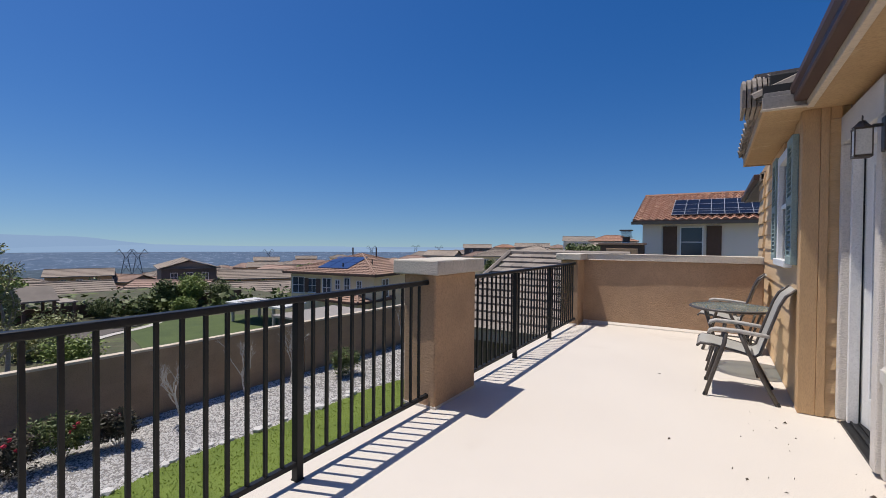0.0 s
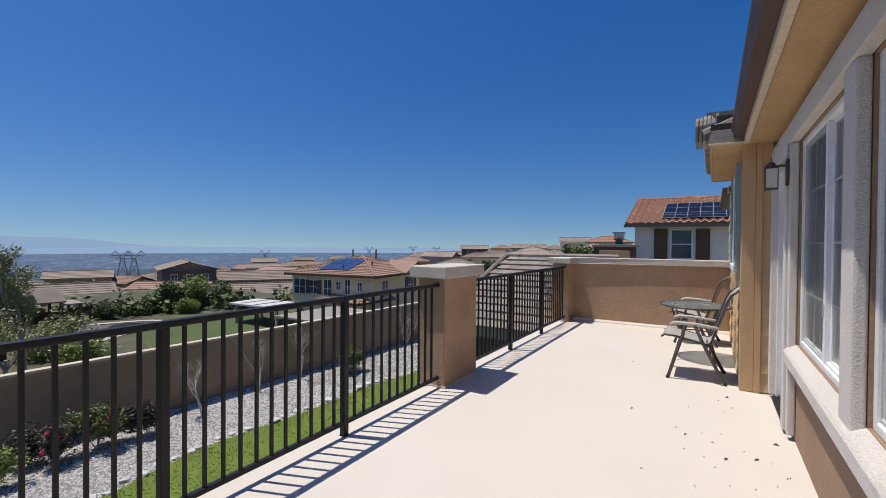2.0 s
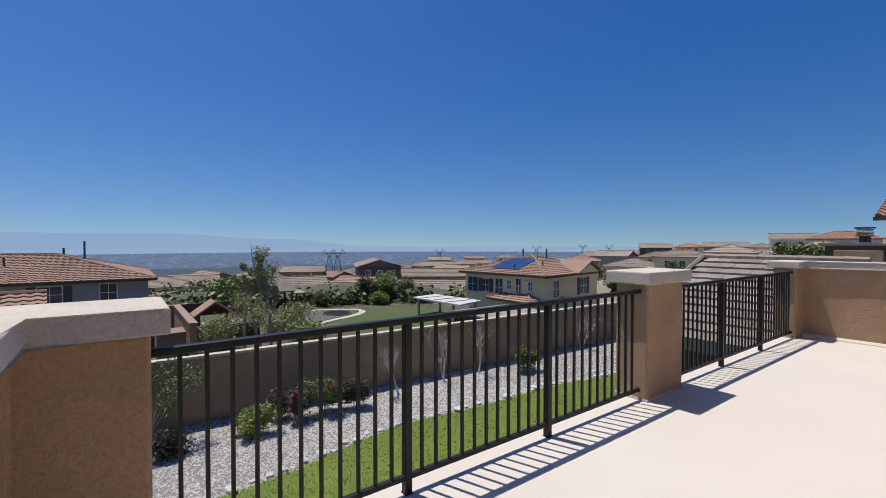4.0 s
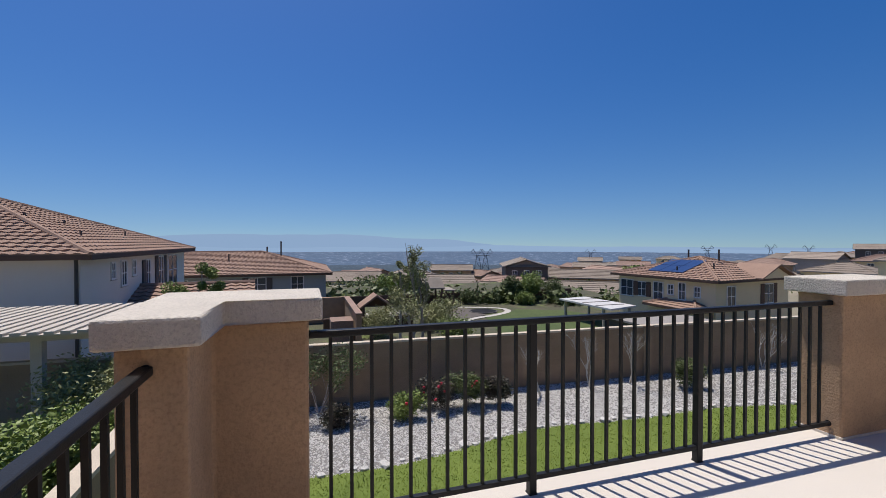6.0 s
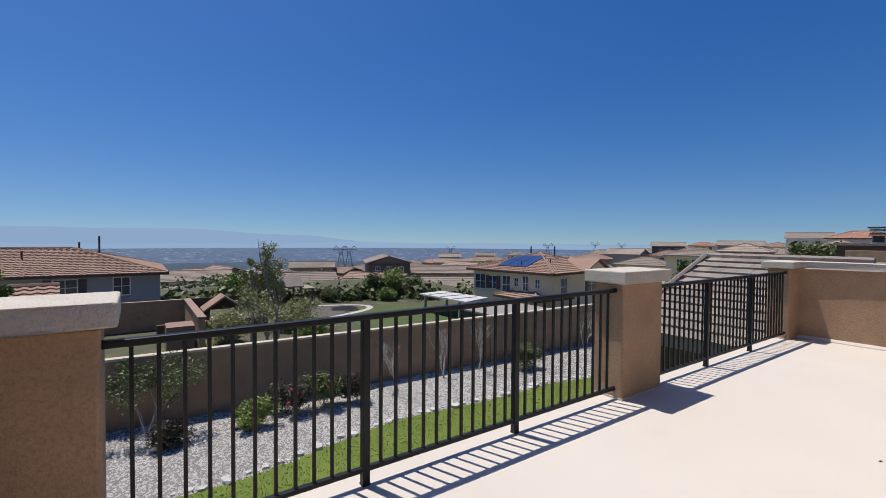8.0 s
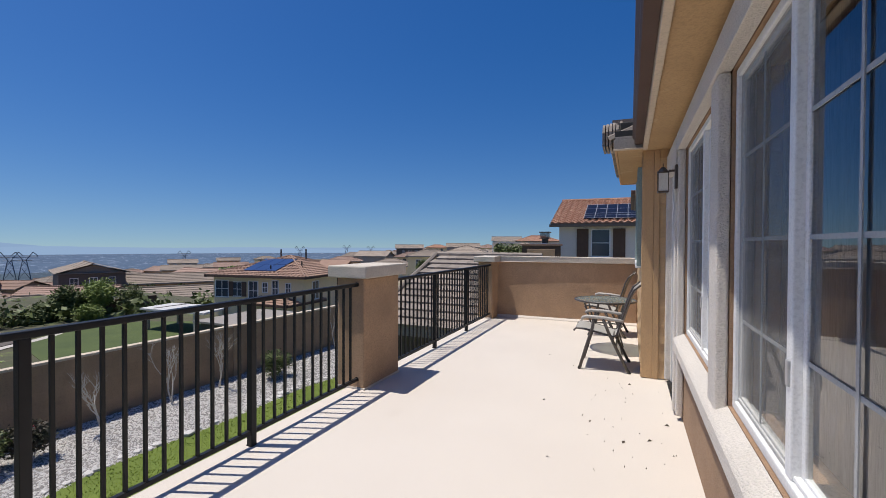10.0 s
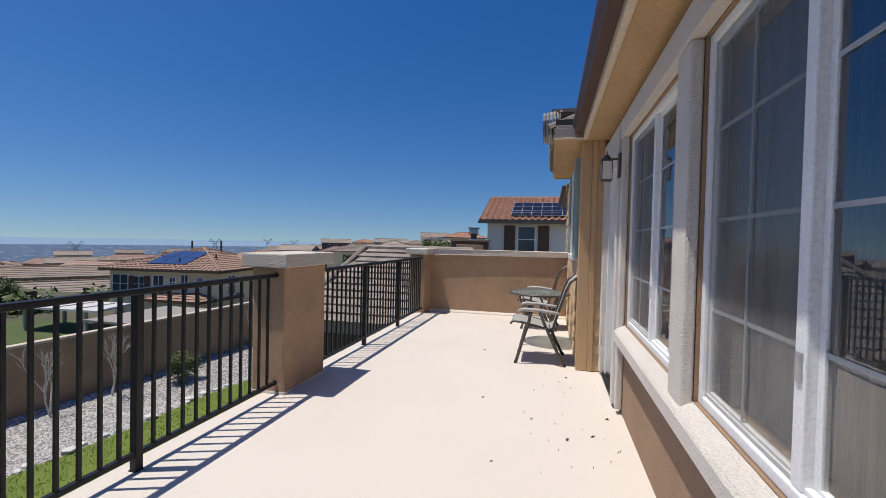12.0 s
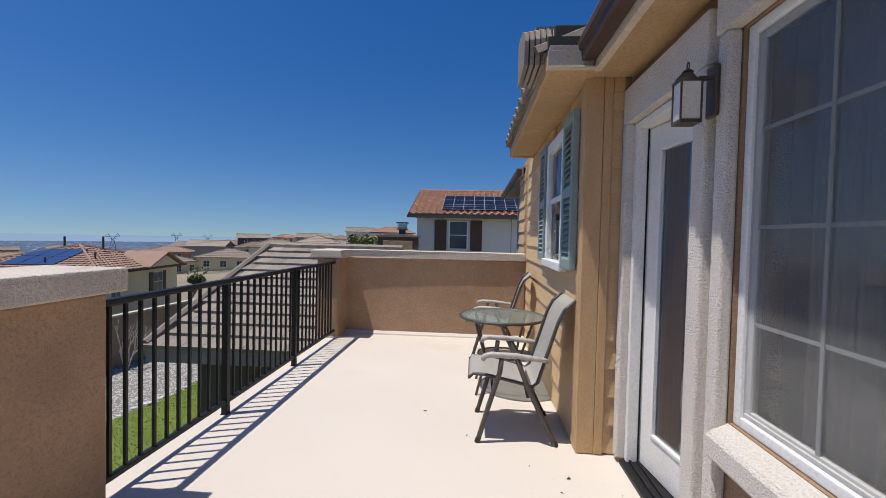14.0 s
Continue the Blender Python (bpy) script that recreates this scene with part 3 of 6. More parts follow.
# near-black sheet added behind the glass as the unlit room
part("lining", B(SXW + 0.012, SXW + 0.016, y0 + 0.09, y1 - 0.09, z0, z1 - 0.09), DARK, w3)


def shutter(ya, yb, za, zb):
    s = thing("shutter", (SXW, ya, za), "sage green louvred wooden shutter beside the window", "shutter", group="shutters by the window")
    xa, xb = SXW - 0.06, SXW - 0.014
    bm = bmesh.new()
    t = 0.05
    zm = (za + zb) / 2
    for a in ((ya, ya + t, za, zb), (yb - t, yb, za, zb), (ya + t, yb - t, za, za + 0.07), (ya + t, yb - t, zb - 0.07, zb), (ya + t, yb - t, zm - 0.035, zm + 0.035)):
        box(bm, xa, xb, *a, bevel=0.003)
    part("frame", bm, SHUTTER, s)
    me = None
    for k, (c, d) in enumerate(((za + 0.07, zm - 0.035), (zm + 0.035, zb - 0.07))):
        n = int((d - c) / 0.042)
        for i in range(n):
            zc = c + (d - c) * (i + 0.5) / n
            if me is None:
                bm = extrude_profile(bmesh.new(), [(xa + 0.002, -0.022), (xa + 0.008, -0.024), (xb - 0.004, 0.02), (xb - 0.01, 0.022)], "y", ya + t, yb - t)
                me = finish(bm, "slat", SHUTTER)
            share("slat", me, Matrix.Translation((0, 0, zc)), s)


shutter(4.985, 5.335, 1.22, 2.34)
shutter(6.205, 6.555, 1.22, 2.34)

# eave over the windows
ZS = 2.492
eave = thing("eave", (0.6, 1, ZS), "tan soffit with cream fascia and brown gutter", "eave", kind="structure")
part("soffit", B(0.575, 1.0, -3.2, 4.66, ZS, ZS + 0.02), SOFFIT, eave)
part("soffit", B(0.575, 0.83, 4.66, 4.807, ZS, ZS + 0.02), SOFFIT, eave)
part("fascia", B(0.53, 0.573, -3.2, 4.655, ZS - 0.022, ZS + 0.14, bevel=0.004), FASCIA, eave)
g0 = ZS + 0.03
gprof = [(0.528, g0), (0.455, g0), (0.445, g0 + 0.012), (0.445, g0 + 0.055), (0.425, g0 + 0.085), (0.425, g0 + 0.125), (0.437, g0 + 0.125), (0.437, g0 + 0.09), (0.457, g0 + 0.058), (0.457, g0 + 0.015), (0.528, g0 + 0.013)]
part("gutter", extrude_profile(bmesh.new(), gprof, "y", -3.2, 4.66), GUTTER, eave)
part("gutter_end", B(0.425, 0.528, 4.656, 4.662, g0, g0 + 0.12), GUTTER, eave)
part("roof_deck", extrude_profile(bmesh.new(), [(0.44, ZS + 0.19), (0.44, ZS + 0.15), (3.4, ZS + 1.35), (3.4, ZS + 1.39)], "y", -3.2, 4.9), ROOFTILE, eave)

# bay roof: eave x = 0.18, from y 4.64 to 7.6
bay = thing("bay_roof", (0.4, 6, ZS), "grey tile roof of the projecting bay with a tan soffit", "roof", kind="structure")
part("soffit", B(0.272, SXW + 0.03, 4.66, 7.60, ZS, ZS + 0.02), SOFFIT, bay)
part("fascia", B(0.248, 0.270, 4.645, 7.62, ZS - 0.016, ZS + 0.09, bevel=0.003), BOARD, bay)
part("fascia", B(0.272, SXW + 0.03, 7.602, 7.622, ZS - 0.016, ZS + 0.09), BOARD, bay)
part("end_board", B(0.245, 0.524, 4.615, 4.642, ZS - 0.002, ZS + 0.095, bevel=0.003), GREYWOOD, bay)
part("drip_strip", B(0.235, 0.53, 4.60, 4.645, ZS - 0.018, ZS - 0.004, bevel=0.003), FASCIA, bay)
part("end_shelf", B(0.255, 0.43, 4.625, 4.70, ZS + 0.097, ZS + 0.13, bevel=0.003), GREYWOOD, bay)
# solid near-black block painted in for the shade of the open gap
part("dark_gap", B(0.25, 0.52, 4.665, 4.72, ZS + 0.10, ZS + 0.20), DARK, bay)
part("roof_deck", extrude_profile(bmesh.new(), [(0.232, ZS + 0.12), (0.232, ZS + 0.092), (1.6, ZS + 0.66), (1.6, ZS + 0.70)], "y", 4.72, 7.60), ROOFTILE, bay)
tbm = extrude_profile(bmesh.new(), [(-0.17, 0.0), (-0.16, 0.045), (-0.10, 0.07), (-0.04, 0.045), (0.0, 0.015), (0.10, 0.012), (0.10, -0.006), (-0.01, -0.006), (-0.06, 0.024), (-0.10, 0.046), (-0.14, 0.024), (-0.15, 0.0)], "x", 0, 0.40)
tile_me = finish(tbm, "roof_tile", ROOFTILE)
sl = Matrix.Rotation(-math.atan(0.40), 4, "Y")
for i in range(4):
    for j in range(11):
        share("roof_tile", tile_me, Matrix.Translation((0.195 + 0.33 * i, 4.87 + 0.265 * j, ZS + 0.115 + 0.132 * i)) @ sl, bay)
# nested ends of the rake tiles at the corner, climbing away from the gutter
for k in range(6):
    xk = 0.115 + 0.036 * k
    up = 0.006 * k
    prof = [(4.78, ZS + 0.07), (4.765, ZS + 0.22 + up), (4.80, ZS + 0.285 + up), (4.92, ZS + 0.345 + up), (5.15, ZS + 0.385 + up), (5.22, ZS + 0.385 + up), (5.22, ZS + 0.07)]
    part("rake_tile", extrude_profile(bmesh.new(), prof, "x", xk, xk + 0.026), ROOFTILE, bay)
for k in range(4):
    prof = [(4.80 + 0.06 * k, ZS + 0.30 + 0.028 * k), (4.795 + 0.06 * k, ZS + 0.322 + 0.028 * k), (5.05 + 0.06 * k, ZS + 0.375 + 0.025 * k), (5.05 + 0.06 * k, ZS + 0.35 + 0.025 * k)]
    part("rake_tile", extrude_profile(bmesh.new(), prof, "x", 0.27 - 0.02 * k, 0.52), ROOFTILE, bay)
# near-black block fills the space behind the tile ends
part("mortar", B(0.30, 0.51, 4.74, 4.80, ZS + 0.20, ZS + 0.31, bevel=0.01), DARK, bay)

# farther part of the house beyond the parapet
far = thing("wall_far_wing", (0.9, 11, 0), "grey stucco house wing with a white window", "wall", kind="structure")
part("wall", B(0.80, 4.0, 9.2, 12.3, -3.0, 2.38), GREYWALL, far)
bm = bmesh.new()
for a in ((9.9, 10.0, 1.15, 2.22), (10.42, 10.5, 1.15, 2.22), (10.95, 11.05, 1.15, 2.22), (10.0, 10.42, 2.12, 2.22), (10.5, 10.95, 2.12, 2.22), (9.85, 11.1, 1.06, 1.148)):
    box(bm, 0.755, 0.798, *a)
part("window_frame", bm, VINYL, far)
for a in (10.0, 10.5):
    part("pane", B(0.785, 0.798, a, a + 0.42, 1.15, 2.12), SHADOWGLASS, far)
part("roof", extrude_profile(bmesh.new(), [(0.50, 2.50), (0.50, 2.47), (3.4, 3.55), (3.4, 3.6)], "y", 8.5, 12.6), ROOFTILE, far)
part("soffit", B(0.52, 0.80, 8.5, 12.6, 2.385, 2.40), GREYWOOD, far)
part("fascia", B(0.495, 0.518, 8.5, 12.6, 2.37, 2.47), GREYWOOD, far)
part("gutter", B(0.42, 0.494, 8.5, 12.6, 2.40, 2.48, bevel=0.01), GUTTER, far)

# house shell under and behind
shell = thing("wall_house", (2, 0, -3), "tan stucco lower storey of the house", "wall", kind="structure")
part("wall", B(-2.22, 4.0, -3.2, 8.3, -3.1, -0.31), STUCCO, shell)


# ---- lantern ----
lamp = thing("wall_lantern", (0.774, 3.70, 1.985), "bronze wall lantern with frosted glass beside the door", "lamp")
lx, ly, lz = 0.618, 3.735, 1.895
part("back_plate", B(0.745, 0.774, ly - 0.055, ly + 0.055, lz + 0.03, lz + 0.29, bevel=0.008), BRONZE, lamp)
bm = bmesh.new()
prism(bm, [(lx - 0.064, ly - 0.064), (lx + 0.064, ly - 0.064), (lx + 0.064, ly + 0.064), (lx - 0.064, ly + 0.064)], lz + 0.205, lz + 0.218, 0.003)
tube(bm, (lx, ly, lz + 0.218), (lx, ly, lz + 0.262), 0.072, 0.026, n=4)
tube(bm, (lx, ly, lz + 0.262), (lx, ly, lz + 0.272), 0.032, 0.02, n=10)
part("roof", bm, BRONZE, lamp)
bm = chain(bmesh.new(), [(lx, ly - 0.0, lz + 0.27), (lx, ly - 0.014, lz + 0.285), (lx, ly - 0.011, lz + 0.305), (lx, ly, lz + 0.312), (lx, ly + 0.011, lz + 0.305), (lx, ly + 0.014, lz + 0.285), (lx, ly, lz + 0.27)], 0.004, 6)
part("loop", bm, BRONZE, lamp)
part("shade", B(lx - 0.054, lx + 0.054, ly - 0.054, ly + 0.054, lz + 0.012, lz + 0.204, bevel=0.004), LAMPGLASS, lamp, "frosted white glass shade")
bm = bmesh.new()
for a in (-1, 1):
    for b in (-1, 1):
        box(bm, lx + a * 0.056 - 0.0045, lx + a * 0.056 + 0.0045, ly + b * 0.056 - 0.0045, ly + b * 0.056 + 0.0045, lz, lz + 0.206)
box(bm, lx - 0.06, lx + 0.06, ly - 0.06, ly + 0.06, lz - 0.006, lz + 0.01)
part("cage", bm, BRONZE, lamp)
part("bracket", B(lx + 0.06, 0.746, ly - 0.012, ly + 0.012, lz + 0.218, lz + 0.24), BRONZE, lamp)
lamp.scale = (0.70, 0.66, 0.78)


# ---- chairs and table ----
def patio_chair(m, label):
    """Sling chair facing -x, base at the origin, 0.53 wide in y."""
    c = thing("patio_chair", (0, 0, 0), label, "chair", group="sling chairs at the round table")
    hw = 0.265
    for s in (-1, 1):
        y = s * hw
        part("front_leg", chain(bmesh.new(), [(-0.27, y, 0.0), (-0.20, y, 0.25), (-0.125, y, 0.50), (-0.115, y, 0.595)], 0.018), TUBE, c, local=True, smooth=True)
        part("rear_leg", chain(bmesh.new(), [(0.27, y, 0.0), (0.15, y, 0.24), (0.05, y, 0.45), (-0.01, y, 0.60)], 0.018), TUBE, c, local=True, smooth=True)
        part("armrest", chain(bmesh.new(), [(-0.245, y, 0.578), (-0.235, y, 0.607), (-0.19, y, 0.622), (-0.02, y, 0.618), (0.17, y, 0.598), (0.205, y, 0.59)], [0.016, 0.02, 0.021, 0.021, 0.018, 0.015], 10), ARM, c, "armrest with worn pale paint", local=True, smooth=True)
        yr = s * (hw - 0.028)
        part("side_rail", chain(bmesh.new(), [(-0.34, yr, 0.445), (-0.31, yr, 0.475), (-0.22, yr, 0.47), (0.0, yr, 0.425), (0.105, yr, 0.40), (0.14, yr, 0.43), (0.19, yr, 0.60), (0.27, yr, 0.86), (0.31, yr, 0.945), (0.385, yr, 1.01)], 0.0125), TUBE, c, local=True, smooth=True)
        part("foot_cap", tube(bmesh.new(), (-0.273, y, 0.0), (-0.264, y, 0.03), 0.018), DARK, c, local=True)
        part("foot_cap", tube(bmesh.new(), (0.274, y, 0.0), (0.262, y, 0.03), 0.018), DARK, c, local=True)
    prof = [(-0.348, 0.44), (-0.318, 0.484), (-0.22, 0.48), (0.0, 0.432), (0.105, 0.405), (0.148, 0.432), (0.197, 0.60), (0.277, 0.86), (0.317, 0.94), (0.392, 1.012)]
    bm = bmesh.new()
    ny = 8
    rows = []
    for k, (x, zz) in enumerate(prof):
        rows.append([])
        for j in range(ny + 1):
            f = j / ny * 2 - 1
            sag = 0.02 * (1 - f * f) * (1 if 1 < k < 9 else 0.3)
            rows[-1].append(bm.verts.new((x + (sag if k > 5 else 0), f * (hw - 0.02), zz - (sag if k <= 5 else 0))))
    for a, b in zip(rows, rows[1:]):
        for j in range(ny):
            bm.faces.new((a[j], a[j + 1], b[j + 1], b[j]))
    sl_ob = part("sling", bm, SLING, c, "taupe woven sling seat and back", local=True, smooth=True)
    mod = sl_ob.modifiers.new("thick", "SOLIDIFY")
    mod.thickness = 0.006
    for x, zz in ((0.10, 0.385), (-0.17, 0.36), (0.13, 0.28)):
        part("stretcher", tube(bmesh.new(), (x, -hw, zz), (x, hw, zz), 0.011), TUBE, c, local=True)
    c.matrix_basis = m
    return c


ch = patio_chair(pose(0.145, 5.175, 0, 0, 0, 0), "bronze-framed patio chair with taupe sling, armrests worn pale")
copy_thing(ch, pose(0.10, 7.18, 0, 0, 0, -4))

table = thing("patio_table", (0.05, 6.15, 0), "round bronze patio table with a frosted glass top", "table")
TX, TY, TZ, TR = 0.10, 6.05, 0.70, 0.40
bm = bmesh.new()
prism(bm, [(TX + (TR - 0.012) * math.cos(a), TY + (TR - 0.012) * math.sin(a)) for a in [i * math.pi / 32 for i in range(64)]], TZ - 0.008, TZ - 0.002)
part("glass_top", bm, TABLEGLASS, table, "obscure greenish glass top")
bm = bmesh.new()
ring = [(TX + TR * math.cos(a), TY + TR * math.sin(a), TZ - 0.012) for a in [i * math.pi / 32 for i in range(65)]]
chain(bm, ring, 0.014, 8)
part("rim", bm, TUBE, table, smooth=True)
for k in range(4):
    a = math.pi / 4 + k * math.pi / 2
    part("leg", chain(bmesh.new(), [(TX + 0.36 * math.cos(a), TY + 0.36 * math.sin(a), TZ - 0.02), (TX + 0.25 * math.cos(a), TY + 0.25 * math.sin(a), 0.40), (TX + 0.22 * math.cos(a), TY + 0.22 * math.sin(a), 0.30), (TX + 0.33 * math.cos(a), TY + 0.33 * math.sin(a), 0.0)], 0.012), TUBE, table, smooth=True)
part("brace_ring", chain(bmesh.new(), [(TX + 0.225 * math.cos(i * math.pi / 16), TY + 0.225 * math.sin(i * math.pi / 16), 0.33) for i in range(33)], 0.008, 6), TUBE, table, smooth=True)


# ---- yard ----
GZ = -2.9


def ground_height(x, y):
    """The hill: house pad, a lower yard to the west, then a fall to the valley that is gentler to the north."""
    r = math.hypot(x, y)
    a = math.atan2(-x, y)
    t = min(1.0, max(0.0, (a - 0.1) / 0.8))
    t = t * t * (3 - 2 * t)
    far = -5.2 - 1.3 * t + (0.004 - 0.042 * t) * (min(r, 290) - 52) - 0.11 * max(0.0, r - 290)
    u = min(1.0, max(0.0, (a - 0.92) / 0.38))
    far -= 0.06 * u * u * (3 - 2 * u) * max(0.0, min(r, 290) - 105)
    far = max(far, -106.0)
    near = GZ if x > -12.2 else -4.6
    k = min(1.0, max(0.0, (r - 36) / 14.0)) if x <= -12.2 or y > 0 else min(1.0, max(0.0, (r - 60) / 100.0))
    return near * (1 - k) + far * k - 0.02


bm = bmesh.new()
xs = [-4700, -3000, -2000, -1400, -1000, -700, -500, -400, -300, -240, -200, -180, -160, -145, -130, -120, -110, -102, -95, -88, -80, -72, -65, -60, -55, -50, -46, -42, -38, -34, -31, -26, -22, -18, -15, -12.6, -12.25, -12.0, -10, -6, 0, 10, 40, 120, 400, 1500, 4700]
ysg = [-4700, -2000, -900, -400, -200, -120, -80, -50, -30, -15, -8, 0, 8, 16, 24, 30, 40, 55, 75, 100, 130, 170, 210, 240, 300, 400, 600, 900, 1300, 2200, 4700]
gv = [[bm.verts.new((x, y, ground_height(x, y))) for y in ysg] for x in xs]
for i in range(len(xs) - 1):
    for j in range(len(ysg) - 1):
        bm.faces.new((gv[i][j], gv[i + 1][j], gv[i + 1][j + 1], gv[i][j + 1]))
solid("ground", bm, SOIL, "dry sloping ground of the hillside suburb", "ground", kind="structure")


def grass_edge(y):
    return -8.45 - 0.33 * math.sin((y - 2.2) * 0.42) + 0.12 * math.sin(y * 1.1)


def strip(y0, y1, step, left, right, zz):
    bm = bmesh.new()
    prev = None
    y = y0
    while y <= y1 + 1e-6:
        cur = (bm.verts.new((left(y), y, zz)), bm.verts.new((right(y), y, zz)))
        if prev:
            bm.faces.new((prev[0], prev[1], cur[1], cur[0]))
        prev = cur
        y += step
    return bm


def wall_line(y):
    return -11.95 + 0.045 * y


solid("gravel_bed", strip(-12, 30, 0.5, lambda y: wall_line(y) + 0.05, grass_edge, GZ + 0.004), GRAVELBED, "bed of pale crushed gravel along the wall", "gravel", kind="structure")
solid("lawn", strip(-12, 30, 0.5, grass_edge, lambda y: -2.2, GZ + 0.010), LAWN, "mown green lawn strip below the terrace", "lawn", kind="structure")

rnd = random.Random(4)
# loose stones of the bed
vs, fs = [], []
for i in range(26000):
    y = rnd.uniform(-3, 20) if i % 3 else rnd.uniform(-1, 9)
    x = rnd.uniform(wall_line(y) + 0.1, grass_edge(y) + 0.05)
    r = rnd.uniform(0.013, 0.034)
    k = len(vs)
    a = rnd.uniform(0, 3)
    for dx, dy, dz in ((1, 0, 0), (0, 1, 0), (-1, 0, 0), (0, -1, 0), (0, 0, 1)):
        ca, sa = math.cos(a), math.sin(a)
        vs.append((x + (dx * ca - dy * sa) * r * rnd.uniform(0.7, 1.2), y + (dx * sa + dy * ca) * r * rnd.uniform(0.7, 1.2), GZ + 0.004 + dz * r * rnd.uniform(0.5, 0.9)))
    fs += [(k, k + 1, k + 4), (k + 1, k + 2, k + 4), (k + 2, k + 3, k + 4), (k + 3, k, k + 4)]
me = bpy.data.meshes.new("gravel")
me.from_pydata(vs, [], fs)
me.materials.append(STONE)
tagged(new("gravel", me), "pale grey crushed gravel stones", "gravel", kind="stuff")

# grass blades
vs, fs = [], []
for i in range(60000):
    y = rnd.uniform(-3, 18)
    x = rnd.uniform(grass_edge(y) + rnd.uniform(-0.06, 0.05), -3.6)
    h, a, w = rnd.uniform(0.015, 0.04), rnd.uniform(0, 6.3), rnd.uniform(0.006, 0.012)
    k = len(vs)
    vs += [(x - w * math.cos(a), y - w * math.sin(a), GZ + 0.01), (x + w * math.cos(a), y + w * math.sin(a), GZ + 0.01), (x + rnd.uniform(-.03, .03), y + rnd.uniform(-.03, .03), GZ + 0.01 + h)]
    fs.append((k, k + 1, k + 2))
me = bpy.data.meshes.new("grass")
me.from_pydata(vs, [], fs)
me.materials.append(BLADE)
tagged(new("grass", me), "short green mown grass blades", "grass", kind="stuff")


def rock_mesh(seed):
    r = random.Random(seed)
    bm = bmesh.new()
    bmesh.ops.create_icosphere(bm, subdivisions=1, radius=1)
    for v in bm.verts:
        v.co *= r.uniform(0.75, 1.15)
        v.co.z *= 0.62
    return finish(bm, "rock", STONE)


rocks = [rock_mesh(s) for s in range(4)]
y = -2.5
while y < 16:
    s = rnd.uniform(0.04, 0.10) if rnd.random() < 0.75 else rnd.uniform(0.10, 0.16)
    ob = new("edging_rock", rocks[rnd.randrange(4)])
    ob.matrix_basis = Matrix.Translation((grass_edge(y) - 0.05 + rnd.uniform(-0.1, 0.05), y, GZ + s * 0.3)) @ Matrix.Rotation(rnd.uniform(0, 6), 4, "Z") @ Matrix.Diagonal((s * 1.2, s, s, 1))
    tagged(ob, "pale round rock edging the lawn", "rock", "lawn edging rocks")
    y += rnd.uniform(0.14, 0.40)


# block wall
def block_wall():
    w = thing("garden_wall", (wall_line(4), 4, GZ), "tan concrete block garden wall with a pale cap, in its own shade", "wall", kind="structure")
    bl, bh, n_course = 0.40, 0.2, 8
    ang = math.atan(-0.045)
    me = finish(B(-0.075, 0.075, 0.003, bl - 0.003, 0.003, bh - 0.003, bevel=0.0), "block", BLOCK)
    n = 0
    length = 46.0
    m0 = Matrix.Translation((wall_line(-14), -14, GZ)) @ Matrix.Rotation(ang, 4, "Z")
    part("core", B(-0.071, 0.071, 0, length, 0.0, bh * n_course), BLOCK, w).matrix_basis = m0
    rest_v, rest_f = [], []
    for c in range(n_course):
        for k in range(int(length / bl)):
            yy = k * bl + (bl / 2 if c % 2 else 0)
            near = 13.0 < yy < 28.5
            if near and n < 300:
                share("block", me, m0 @ Matrix.Translation((0, yy, c * bh)), w)
                n += 1
            else:
                q = len(rest_v)
                rest_v += [(a, b, cc) for a in (-0.075, 0.075) for b in (yy + 0.003, yy + bl - 0.003) for cc in (c * bh + 0.003, (c + 1) * bh - 0.003)]
                rest_f += [tuple(q + i for i in f) for f in ((0, 1, 3, 2), (4, 6, 7, 5), (0, 4, 5, 1), (2, 3, 7, 6), (1, 5, 7, 3))]
    me2 = bpy.data.meshes.new("blocks")
    me2.from_pydata(rest_v, [], rest_f)
    me2.materials.append(BLOCK)
    ob = share("blocks", me2, m0, w)
    ob["kind"] = "stuff"
    capm = finish(B(-0.10, 0.10, 0.004, 0.796, 0, 0.055), "cap_stone", BLOCKCAP)
    for k in range(int(length / 0.8)):
        share("cap_stone", capm, m0 @ Matrix.Translation((0, k * 0.8, n_course * bh)), w)
    for yy in (13.5, 23.9, 34.3):
        part("pier", B(-0.14, 0.14, yy, yy + 0.4, 0, n_course * bh + 0.05), BLOCK, w).matrix_basis = m0
    return w


block_wall()


# ---- plants ----
def leaf_cloud(clumps, per, size, seed, flat=0.6):
    """Many small leaf quads round the given clumps (x, y, z, radius)."""
    r = random.Random(seed)
    vs, fs = [], []
    for cx, cy, cz, cr in clumps:
        for _ in range(per):
            d = Vector((r.gauss(0, 1), r.gauss(0, 1), r.gauss(0, 1))).normalized() * cr * r.random() ** 0.45
            p = Vector((cx, cy, cz)) + d
            u = Vector((r.uniform(-1, 1), r.uniform(-1, 1), r.uniform(-flat, flat))).normalized()
            v = u.cross(Vector((r.uniform(-1, 1), r.uniform(-1, 1), r.uniform(-1, 1)))).normalized()
            s = size * r.uniform(0.6, 1.3)
            k = len(vs)
            vs += [tuple(p - u * s), tuple(p + v * s * 0.45), tuple(p + u * s), tuple(p - v * s * 0.45)]
            fs.append((k, k + 1, k + 2, k + 3))
    me = bpy.data.meshes.new("leaves")
    me.from_pydata(vs, [], fs)
    return me


